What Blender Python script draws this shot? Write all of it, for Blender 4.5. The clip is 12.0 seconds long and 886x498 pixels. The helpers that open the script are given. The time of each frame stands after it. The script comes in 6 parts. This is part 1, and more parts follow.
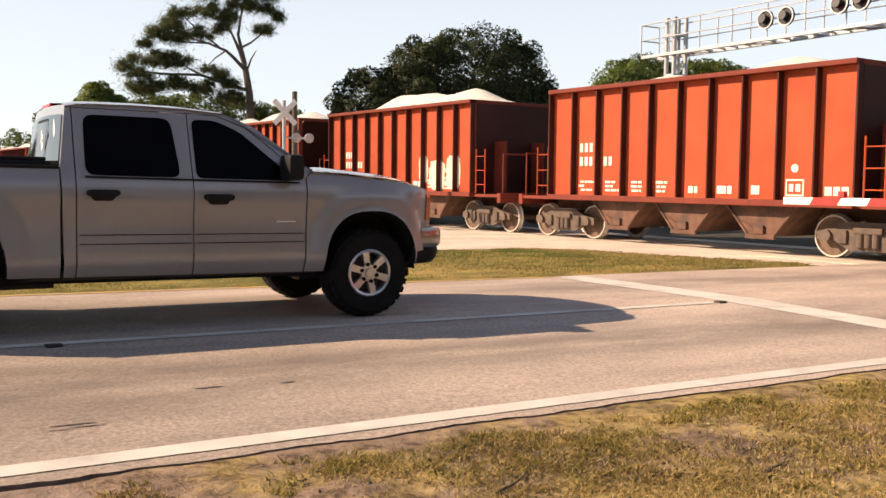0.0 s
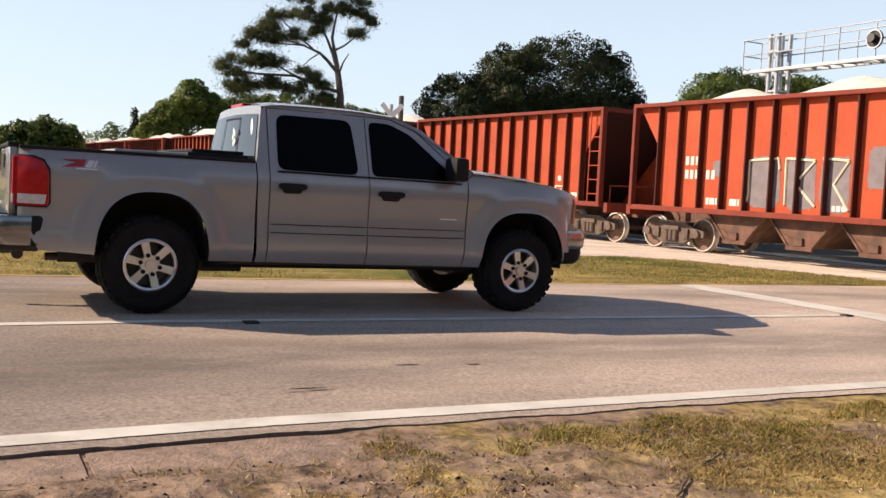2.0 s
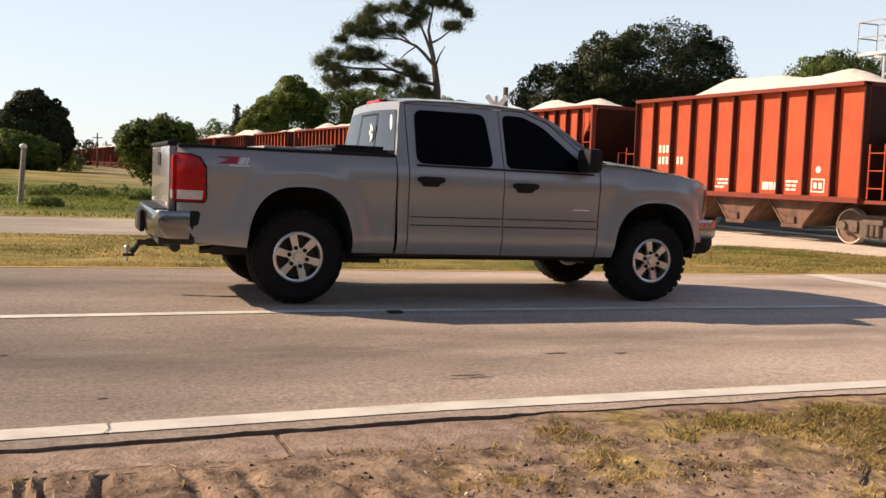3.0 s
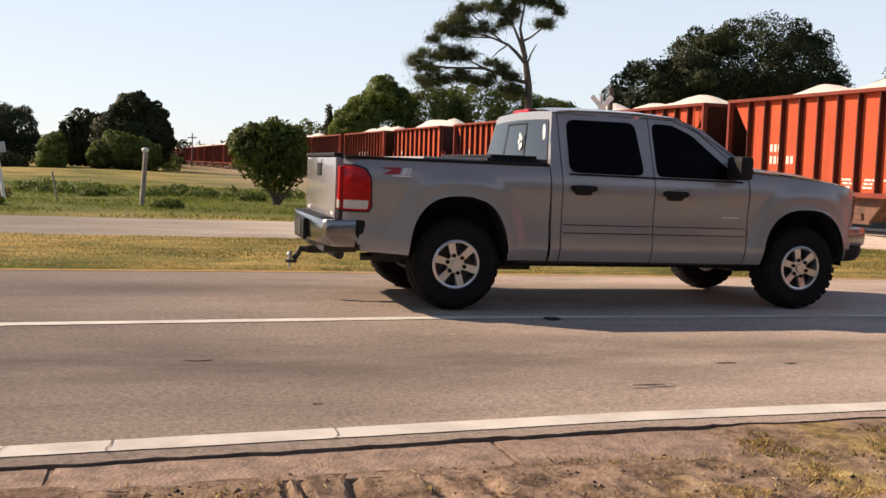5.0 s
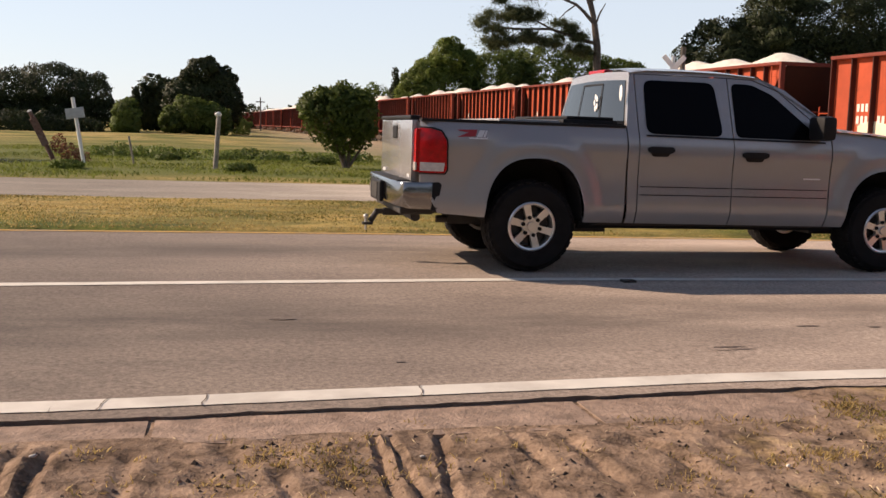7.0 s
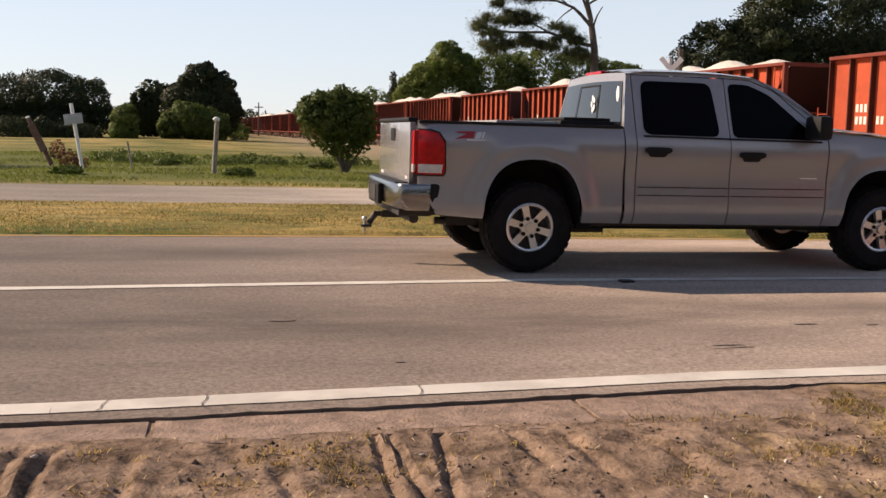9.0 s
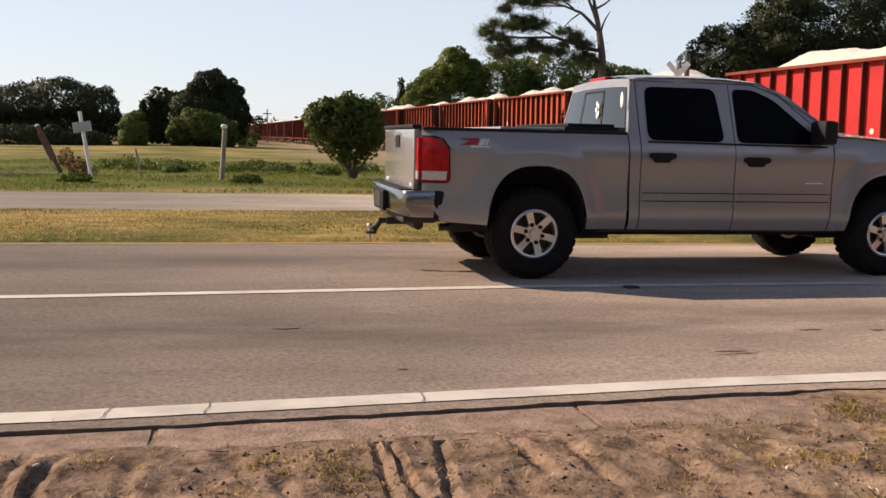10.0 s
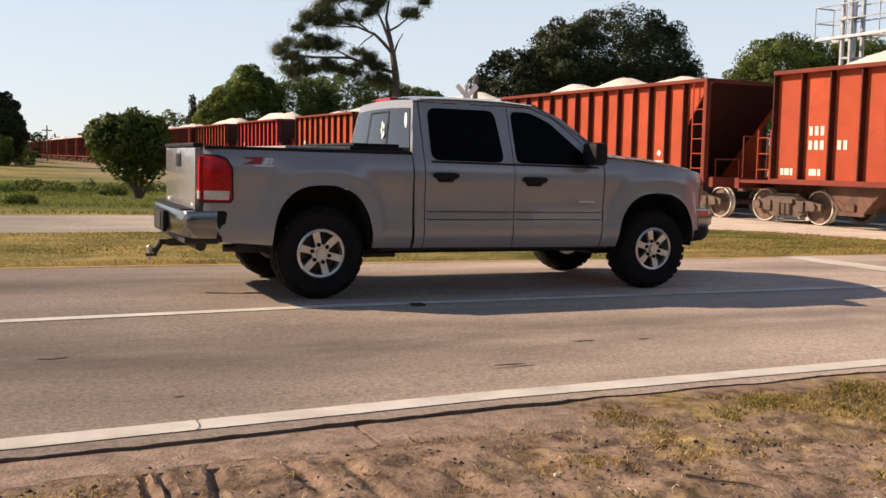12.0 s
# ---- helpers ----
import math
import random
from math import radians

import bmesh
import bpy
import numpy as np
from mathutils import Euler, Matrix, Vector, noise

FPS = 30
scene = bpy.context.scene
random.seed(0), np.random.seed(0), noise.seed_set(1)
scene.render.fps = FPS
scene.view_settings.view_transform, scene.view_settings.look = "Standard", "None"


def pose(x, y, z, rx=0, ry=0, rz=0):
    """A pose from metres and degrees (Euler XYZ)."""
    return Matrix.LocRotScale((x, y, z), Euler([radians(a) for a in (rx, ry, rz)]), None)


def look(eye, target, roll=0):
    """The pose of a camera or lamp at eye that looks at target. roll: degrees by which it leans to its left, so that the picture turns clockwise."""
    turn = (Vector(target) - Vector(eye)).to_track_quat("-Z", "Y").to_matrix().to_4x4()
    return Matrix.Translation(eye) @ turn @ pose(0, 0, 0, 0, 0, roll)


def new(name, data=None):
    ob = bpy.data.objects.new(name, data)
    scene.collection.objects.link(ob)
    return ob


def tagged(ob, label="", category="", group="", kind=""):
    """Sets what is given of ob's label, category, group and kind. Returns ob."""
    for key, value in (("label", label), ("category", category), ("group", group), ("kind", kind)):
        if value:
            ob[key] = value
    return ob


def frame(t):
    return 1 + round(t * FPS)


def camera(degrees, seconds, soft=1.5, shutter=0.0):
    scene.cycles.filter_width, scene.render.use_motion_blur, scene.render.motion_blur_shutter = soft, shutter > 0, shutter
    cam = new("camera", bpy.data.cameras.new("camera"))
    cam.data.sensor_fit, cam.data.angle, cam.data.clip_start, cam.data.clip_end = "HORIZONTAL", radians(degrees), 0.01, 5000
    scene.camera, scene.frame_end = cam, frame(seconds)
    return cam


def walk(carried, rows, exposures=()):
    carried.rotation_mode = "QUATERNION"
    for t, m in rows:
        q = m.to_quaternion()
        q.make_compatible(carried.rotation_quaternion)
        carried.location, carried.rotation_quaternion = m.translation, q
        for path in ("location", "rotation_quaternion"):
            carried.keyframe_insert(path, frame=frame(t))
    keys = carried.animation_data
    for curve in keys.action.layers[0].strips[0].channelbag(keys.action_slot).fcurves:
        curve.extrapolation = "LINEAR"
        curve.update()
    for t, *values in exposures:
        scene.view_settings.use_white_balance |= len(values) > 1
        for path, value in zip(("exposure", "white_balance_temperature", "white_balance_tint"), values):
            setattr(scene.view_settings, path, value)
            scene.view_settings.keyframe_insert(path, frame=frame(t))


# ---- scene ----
cam = camera(49.3, 12.0)
PATH = [
    (0, (-0.458, -8.157, 1.259), (0.569, -6.447, 1.119), 0.6),
    (0.5, (-0.717, -8.229, 1.24), (0.263, -6.493, 1.074), 1.3),
    (1, (-0.948, -8.204, 1.257), (0.061, -6.486, 1.088), 4.2),
    (1.5, (-1.249, -8.228, 1.219), (-0.342, -6.451, 1.079), 1.8),
    (2, (-1.46, -8.335, 1.214), (-0.56, -6.553, 1.082), 2.8),
    (2.5, (-1.699, -8.235, 1.291), (-0.88, -6.426, 1.057), 1.6),
    (3, (-1.892, -8.309, 1.206), (-1.166, -6.452, 1.048), 2.0),
    (3.5, (-2.067, -8.246, 1.244), (-1.422, -6.366, 1.023), 0.7),
    (5.5, (-2.67, -8.286, 1.298), (-2.116, -6.371, 1.138), 2.0),
    (6, (-2.692, -8.288, 1.213), (-2.109, -6.389, 0.982), 2.6),
    (6.5, (-2.685, -8.298, 1.263), (-2.212, -6.367, 1.048), 2.5),
    (7, (-2.683, -8.305, 1.289), (-2.249, -6.369, 1.04), 1.4),
    (9, (-2.684, -8.331, 1.271), (-2.248, -6.394, 1.03), 1.0),
    (9.5, (-2.67, -8.343, 1.28), (-2.249, -6.401, 1.049), 0.5),
    (10, (-2.648, -8.349, 1.283), (-2.23, -6.407, 1.053), 0.7),
    (10.5, (-2.648, -8.368, 1.271), (-2.215, -6.427, 1.055), 0.8),
    (11, (-2.639, -8.373, 1.277), (-2.208, -6.431, 1.067), 1.0),
    (11.5, (-2.593, -8.365, 1.283), (-2.052, -6.451, 1.07), 0.9),
    (12, (-2.537, -8.366, 1.284), (-1.725, -6.548, 1.1), 1.0),
]
LIGHT = [
    (0.0, 0.64, 7500, 19), (0.5, 0.56, 7100, 18), (1.0, 0.51, 6750, 17), (1.5, 0.51, 6500, 16), (2.0, 0.52, 6700, 16), (2.5, 0.54, 7150, 17), (3.5, 0.48, 7100, 18),
    (5.5, 0.48, 7000, 19), (6.5, 0.42, 7000, 20), (9.0, 0.37, 7000, 20), (10.5, 0.35, 7000, 20), (11.5, 0.36, 7000, 19), (12.0, 0.36, 7000, 18),
]
walk(cam, [(t, look(eye, target, roll)) for t, eye, target, roll in PATH], LIGHT)


# ---- light ----
SUN_DIR = Vector((1.49, -0.80, -1.0))
world = bpy.data.worlds.new("world")
scene.world = world
world.use_nodes = True
wn = world.node_tree.nodes
sky = wn.new("ShaderNodeTexSky")
sky.sky_type = "NISHITA"
sky.sun_disc = False
sky.sun_elevation = radians(30.6)
sky.sun_rotation = math.atan2(-1.49, 0.80)
sky.air_density, sky.dust_density, sky.ozone_density = 1.0, 0.25, 2.5
wn["Background"].inputs["Strength"].default_value = 0.082
haze = wn.new("ShaderNodeMix")
haze.data_type = "RGBA"
haze.inputs[7].default_value = (7.9, 9.5, 10.7, 1.0)
# the haze thins out from the horizon up to the zenith
updir = wn.new("ShaderNodeTexCoord")
upz = wn.new("ShaderNodeSeparateXYZ")
thin = wn.new("ShaderNodeMapRange")
thin.interpolation_type = "SMOOTHSTEP"
thin.inputs[1].default_value, thin.inputs[2].default_value, thin.inputs[3].default_value, thin.inputs[4].default_value = 0.1, 0.7, 0.62, 0.0
world.node_tree.links.new(updir.outputs["Generated"], upz.inputs[0])
world.node_tree.links.new(upz.outputs[2], thin.inputs[0])
world.node_tree.links.new(thin.outputs[0], haze.inputs[0])
world.node_tree.links.new(sky.outputs[0], haze.inputs[6])
world.node_tree.links.new(haze.outputs[2], wn["Background"].inputs[0])
sun = new("sun", bpy.data.lights.new("sun", "SUN"))
sun.data.energy, sun.data.angle, sun.data.color = 5.0, radians(0.55), (1.0, 0.84, 0.65)
sun.rotation_mode = "QUATERNION"
sun.rotation_quaternion = SUN_DIR.to_track_quat("-Z", "Y")

# ---- materials ----


def nodes_of(name):
    m = bpy.data.materials.new(name)
    m.use_nodes = True
    return m, m.node_tree.nodes, m.node_tree.links, m.node_tree.nodes["Principled BSDF"]


def noise_node(n, l, vec, scale, detail=5.0, rough=0.55, dist=0.0):
    t = n.new("ShaderNodeTexNoise")
    t.inputs["Scale"].default_value, t.inputs["Detail"].default_value = scale, detail
    t.inputs["Roughness"].default_value, t.inputs["Distortion"].default_value = rough, dist
    if vec is not None:
        l.new(vec, t.inputs["Vector"])
    return t.outputs["Fac"]


def ramp_node(n, l, fac, stops):
    r = n.new("ShaderNodeValToRGB")
    el = r.color_ramp.elements
    while len(el) < len(stops):
        el.new(0.5)
    for e, (p, c) in zip(el, stops):
        e.position = p
        e.color = (*c, 1.0) if len(c) == 3 else c
    l.new(fac, r.inputs["Fac"])
    return r.outputs["Color"]


def mix_node(n, l, fac, a, b, blend="MIX"):
    m = n.new("ShaderNodeMix")
    m.data_type, m.blend_type = "RGBA", blend
    for socket, v in ((m.inputs[0], fac), (m.inputs[6], a), (m.inputs[7], b)):
        if isinstance(v, (int, float)):
            socket.default_value = v
        elif isinstance(v, tuple):
            socket.default_value = (*v, 1.0)
        else:
            l.new(v, socket)
    return m.outputs[2]


def bump_node(n, l, p, height, strength, distance=0.01):
    b = n.new("ShaderNodeBump")
    b.inputs["Strength"].default_value, b.inputs["Distance"].default_value = strength, distance
    l.new(height, b.inputs["Height"])
    l.new(b.outputs[0], p.inputs["Normal"])


def coord(n, l, world_space=False, stretch=None):
    if world_space:
        out = n.new("ShaderNodeNewGeometry").outputs["Position"]
    else:
        out = n.new("ShaderNodeTexCoord").outputs["Object"]
    if stretch:
        m = n.new("ShaderNodeMapping")
        m.inputs["Scale"].default_value = stretch
        l.new(out, m.inputs["Vector"])
        out = m.outputs[0]
    return out


def plain(name, c, rough=0.7, metal=0.0, vary=0.18, scale=6.0, fine=60.0, bump=0.15, dirt=None, spread=0.0, spec=0.5, coat=0.0, dist=0.005, emit=None):
    """A surface with grain at two scales; dirt: a second colour in patches; spread: lightness change from piece to piece."""
    m, n, l, p = nodes_of(name)
    v = coord(n, l)
    a = noise_node(n, l, v, scale, 4)
    b = noise_node(n, l, v, fine, 3)
    dark, light = tuple(k * (1 - vary) for k in c), tuple(min(1, k * (1 + vary)) for k in c)
    col = ramp_node(n, l, a, [(0.3, dark), (0.7, light)])
    if dirt:
        d = noise_node(n, l, v, scale * 0.6, 6, 0.65)
        f = ramp_node(n, l, d, [(0.48, (0, 0, 0)), (0.72, (0.8, 0.8, 0.8))])
        col = mix_node(n, l, f, col, dirt)
    if spread:
        info = n.new("ShaderNodeObjectInfo").outputs["Random"]
        k = ramp_node(n, l, info, [(0.0, (1 - spread,) * 3), (1.0, (1 + spread,) * 3)])
        col = mix_node(n, l, 1.0, col, k, "MULTIPLY")
    l.new(col, p.inputs["Base Color"])
    r = n.new("ShaderNodeMapRange")
    r.inputs[3].default_value, r.inputs[4].default_value = max(0.02, rough - 0.08), min(1, rough + 0.08)
    l.new(b, r.inputs[0])
    l.new(r.outputs[0], p.inputs["Roughness"])
    p.inputs["Metallic"].default_value = metal
    p.inputs["Specular IOR Level"].default_value = spec
    p.inputs["Coat Weight"].default_value = coat
    if bump:
        bump_node(n, l, p, b, bump, dist)
    if emit:
        p.inputs["Emission Color"].default_value = (*emit[0], 1)
        p.inputs["Emission Strength"].default_value = emit[1]
    return m


def leaf_material(name, dark, light, through_light=0.35):
    m, n, l, p = nodes_of(name)
    isl = n.new("ShaderNodeNewGeometry").outputs["Random Per Island"]
    col = ramp_node(n, l, isl, [(0.0, dark), (0.6, tuple((a + b) / 2 for a, b in zip(dark, light))), (1.0, light)])
    big = noise_node(n, l, coord(n, l, True), 0.35, 3)
    col = mix_node(n, l, ramp_node(n, l, big, [(0.35, (0, 0, 0)), (0.65, (0.5, 0.5, 0.5))]), col, tuple(k * 1.5 for k in light))
    l.new(col, p.inputs["Base Color"])
    p.inputs["Roughness"].default_value = 0.6
    p.inputs["Specular IOR Level"].default_value = 0.25
    t = n.new("ShaderNodeBsdfTranslucent")
    l.new(col, t.inputs["Color"])
    mx = n.new("ShaderNodeMixShader")
    mx.inputs[0].default_value = through_light
    l.new(p.outputs[0], mx.inputs[1])
    l.new(t.outputs[0], mx.inputs[2])
    l.new(mx.outputs[0], n["Material Output"].inputs[0])
    return m


def asphalt_material(name, c, lanes=()):
    m, n, l, p = nodes_of(name)
    v = coord(n, l, True)
    speck = noise_node(n, l, v, 34.0, 6, 0.82)
    col = ramp_node(n, l, speck, [(0.32, tuple(k * 0.5 for k in c)), (0.5, c), (0.68, tuple(k * 1.5 for k in c))])
    blotch = noise_node(n, l, coord(n, l, True, (0.35, 0.9, 1)), 1.1, 6, 0.6)
    col = mix_node(n, l, 1.0, col, ramp_node(n, l, blotch, [(0.3, (0.70, 0.68, 0.67)), (0.7, (1.14, 1.12, 1.09))]), "MULTIPLY")
    streak = noise_node(n, l, coord(n, l, True, (0.18, 3.2, 1)), 1.0, 5, 0.6)
    col = mix_node(n, l, 1.0, col, ramp_node(n, l, streak, [(0.32, (0.93, 0.93, 0.93)), (0.62, (1.03, 1.03, 1.02))]), "MULTIPLY")
    # oil-darkened middle of each lane
    sep = n.new("ShaderNodeSeparateXYZ")
    l.new(v, sep.inputs[0])
    for centre, width, depth in lanes:
        d = n.new("ShaderNodeMath")
        d.operation = "SUBTRACT"
        l.new(sep.outputs[1], d.inputs[0])
        d.inputs[1].default_value = centre
        q = n.new("ShaderNodeMath")
        q.operation = "ABSOLUTE"
        l.new(d.outputs[0], q.inputs[0])
        w = n.new("ShaderNodeMapRange")
        w.interpolation_type = "SMOOTHSTEP"
        w.inputs[1].default_value, w.inputs[2].default_value, w.inputs[3].default_value, w.inputs[4].default_value = 0.0, width, depth, 0.0
        l.new(q.outputs[0], w.inputs[0])
        k = n.new("ShaderNodeMath")
        k.operation = "MULTIPLY"
        l.new(w.outputs[0], k.inputs[0])
        l.new(ramp_node(n, l, noise_node(n, l, coord(n, l, True, (0.3, 1.0, 1)), 1.6, 5, 0.65), [(0.35, (0.15,) * 3), (0.62, (1,) * 3)]), k.inputs[1])
        col = mix_node(n, l, k.outputs[0], col, tuple(k2 * 0.35 for k2 in c))
    # asphalt colour scaled up steadily along +x, from 0.62 to 1.75
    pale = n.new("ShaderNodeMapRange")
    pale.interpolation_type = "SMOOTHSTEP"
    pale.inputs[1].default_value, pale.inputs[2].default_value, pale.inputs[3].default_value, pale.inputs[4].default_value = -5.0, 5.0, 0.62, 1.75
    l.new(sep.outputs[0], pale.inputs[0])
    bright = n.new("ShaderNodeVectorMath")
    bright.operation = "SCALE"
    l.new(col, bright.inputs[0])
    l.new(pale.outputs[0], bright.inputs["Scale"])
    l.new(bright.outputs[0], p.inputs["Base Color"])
    p.inputs["Roughness"].default_value = 0.85
    p.inputs["Specular IOR Level"].default_value = 0.3
    bump_node(n, l, p, speck, 0.25, 0.004)
    return m


def ground_material():
    """Sandy soil, dry and green grass, one blend over the whole ground."""
    m, n, l, p = nodes_of("ground_soil_grass")
    v = coord(n, l, True)
    sep = n.new("ShaderNodeSeparateXYZ")
    l.new(v, sep.inputs[0])
    grain = noise_node(n, l, v, 45.0, 4, 0.7)
    clod = noise_node(n, l, v, 7.0, 6, 0.65)
    patch = noise_node(n, l, v, 1.3, 7, 0.68)
    wide = noise_node(n, l, v, 0.22, 4, 0.55)
    soil = ramp_node(n, l, clod, [(0.38, (0.05, 0.029, 0.02)), (0.48, (0.23, 0.156, 0.112)), (0.68, (0.38, 0.272, 0.20))])
    soil = mix_node(n, l, 0.35, soil, ramp_node(n, l, grain, [(0.3, (0.10, 0.066, 0.048)), (0.7, (0.39, 0.295, 0.205))]))
    dry = ramp_node(n, l, grain, [(0.3, (0.11, 0.078, 0.026)), (0.5, (0.36, 0.265, 0.09)), (0.7, (0.56, 0.43, 0.17))])
    thatch = ramp_node(n, l, clod, [(0.34, (0.11, 0.075, 0.028)), (0.48, (0.33, 0.24, 0.09)), (0.66, (0.52, 0.39, 0.16))])
    green = ramp_node(n, l, grain, [(0.3, (0.045, 0.058, 0.012)), (0.5, (0.095, 0.118, 0.022)), (0.7, (0.18, 0.19, 0.04))])
    grass = mix_node(n, l, ramp_node(n, l, wide, [(0.4, (0, 0, 0)), (0.62, (1, 1, 1))]), dry, green)

    def span(socket, a, b):
        r = n.new("ShaderNodeMapRange")
        r.interpolation_type = "SMOOTHSTEP"
        r.inputs[1].default_value, r.inputs[2].default_value = a, b
        l.new(socket, r.inputs[0])
        return r.outputs[0]

    def calc(op, a, b):
        k = n.new("ShaderNodeMath")
        k.operation, k.use_clamp = op, True
        for s2, q in ((k.inputs[0], a), (k.inputs[1], b)):
            if isinstance(q, (int, float)):
                s2.default_value = q
            else:
                l.new(q, s2)
        return k.outputs[0]

    x, y = sep.outputs[0], sep.outputs[1]
    # bare soil on the near shoulder, more of it towards low x
    near = calc("SUBTRACT", 1.0, span(y, -3.6, -3.2))
    worn = calc("SUBTRACT", 1.0, span(x, -2.6, 2.6))
    level = calc("ADD", calc("MULTIPLY", worn, 0.36), 0.36)
    cover = span(calc("SUBTRACT", patch, level), 0.0, 0.22)
    bare = calc("MULTIPLY", near, calc("SUBTRACT", 1.0, cover))
    col = mix_node(n, l, bare, mix_node(n, l, near, grass, thatch), soil)
    # mown verge green beyond the far carriageway, pale field further off
    lush = calc("MULTIPLY", span(y, 13.2, 16.0), calc("SUBTRACT", 1.0, span(y, 30.0, 55.0)))
    col = mix_node(n, l, calc("MULTIPLY", lush, 0.88), col, green)
    sand = calc("MULTIPLY", span(x, -3.0, 9.5), span(y, 24.0, 36.0))
    col = mix_node(n, l, calc("MULTIPLY", sand, 0.8), col, (0.36, 0.29, 0.21))
    # dark ballast soil behind the track, with the train's shade put into it
    shaded_soil = calc("MULTIPLY", span(x, 15.6, 16.6), calc("SUBTRACT", 1.0, span(y, 30.0, 42.0)))
    col = mix_node(n, l, calc("MULTIPLY", shaded_soil, 0.92), col, ramp_node(n, l, grain, [(0.3, (0.03, 0.026, 0.022)), (0.7, (0.11, 0.092, 0.075))]))
    # trodden, sun-bleached and damp patches
    tone = noise_node(n, l, v, 2.4, 5, 0.6)
    col = mix_node(n, l, calc("MULTIPLY", near, 1.0), col, mix_node(n, l, 1.0, col, ramp_node(n, l, tone, [(0.34, (0.64, 0.61, 0.58)), (0.5, (1.0, 0.99, 0.97)), (0.66, (1.3, 1.27, 1.22))]), "MULTIPLY"))
    # mown strips between the roads fade from straw to olive in patches
    mown = calc("MULTIPLY", span(y, 2.4, 2.8), calc("SUBTRACT", 1.0, span(y, 8.6, 9.2)))
    fleck = noise_node(n, l, coord(n, l, True, (0.6, 1.5, 1)), 1.7, 6, 0.7)
    col = mix_node(n, l, mown, col, mix_node(n, l, 1.0, col, ramp_node(n, l, fleck, [(0.36, (0.50, 0.56, 0.50)), (0.5, (0.95, 0.95, 0.9)), (0.64, (1.3, 1.2, 1.1))]), "MULTIPLY"))
    l.new(col, p.inputs["Base Color"])
    p.inputs["Roughness"].default_value = 0.95
    p.inputs["Specular IOR Level"].default_value = 0.15
    bump_node(n, l, p, clod, 0.8, 0.045)
    return m


M = {}
M["ground"] = ground_material()
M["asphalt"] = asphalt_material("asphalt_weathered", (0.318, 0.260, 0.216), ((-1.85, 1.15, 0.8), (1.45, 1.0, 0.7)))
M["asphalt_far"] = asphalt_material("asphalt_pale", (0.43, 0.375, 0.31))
M["asphalt_edge"] = plain("asphalt_broken_edge", (0.15, 0.118, 0.098), 0.95, fine=90, bump=0.8, dist=0.01)
M["paint_white"] = plain("road_paint_white", (0.70, 0.66, 0.58), 0.75, vary=0.1, scale=3, fine=120, bump=0.3, dirt=(0.48, 0.43, 0.37), spec=0.3)
M["paint_yellow"] = plain("road_paint_yellow", (0.55, 0.33, 0.07), 0.75, vary=0.15, scale=3, fine=120, bump=0.3, dirt=(0.35, 0.27, 0.18), spec=0.3)
M["concrete"] = plain("concrete_old", (0.29, 0.205, 0.152), 0.95, vary=0.35, scale=9, fine=45, bump=0.8, dirt=(0.16, 0.106, 0.075), spread=0.08, dist=0.012)
M["paint_truck"] = plain("paint_pewter_metallic", (0.335, 0.325, 0.328), 0.26, 0.25, vary=0.03, scale=1.5, fine=900, bump=0.02, coat=0.6, dirt=(0.305, 0.29, 0.285))
M["black_plastic"] = plain("plastic_black", (0.012, 0.012, 0.013), 0.6, vary=0.15, fine=200, bump=0.1, spec=0.2)
M["liner"] = plain("wheel_liner_dusty", (0.016, 0.013, 0.012), 0.9, vary=0.25, fine=80, bump=0.3)
M["rubber"] = plain("tyre_rubber", (0.011, 0.010, 0.010), 0.85, vary=0.25, scale=9, fine=150, bump=0.3, spec=0.2)
M["glass_tint"] = plain("glass_tinted", (0.003, 0.003, 0.004), 0.06, vary=0.05, bump=0, spec=0.06)
M["glass_rear"] = plain("glass_rear_window", (0.012, 0.014, 0.018), 0.04, vary=0.05, bump=0, spec=0.9)
M["chrome"] = plain("chrome", (0.30, 0.29, 0.285), 0.2, 1.0, vary=0.06, scale=4, bump=0.02)
M["alloy"] = plain("alloy_bright", (0.72, 0.71, 0.69), 0.32, 0.85, vary=0.08, scale=10, bump=0.05)
M["steel_dark"] = plain("steel_dark", (0.05, 0.045, 0.042), 0.6, 0.4, vary=0.2, bump=0.2)
M["lamp_red"] = plain("lens_red", (0.46, 0.006, 0.008), 0.2, vary=0.25, scale=25, fine=140, bump=0.25, spec=0.3, coat=0.15)
M["lamp_clear"] = plain("lens_clear", (0.62, 0.58, 0.54), 0.15, vary=0.15, scale=30, fine=140, bump=0.2, coat=0.6)
M["lamp_amber"] = plain("lens_amber", (0.55, 0.10, 0.03), 0.2, vary=0.15, scale=30, bump=0.1, coat=0.5)
M["decal_red"] = plain("decal_red", (0.36, 0.02, 0.025), 0.4, vary=0.1, bump=0)
M["decal_grey"] = plain("decal_grey", (0.62, 0.62, 0.63), 0.4, vary=0.1, bump=0)
M["cover_grey"] = plain("cover_grey_vinyl", (0.30, 0.30, 0.31), 0.6, vary=0.12, fine=120, bump=0.2)


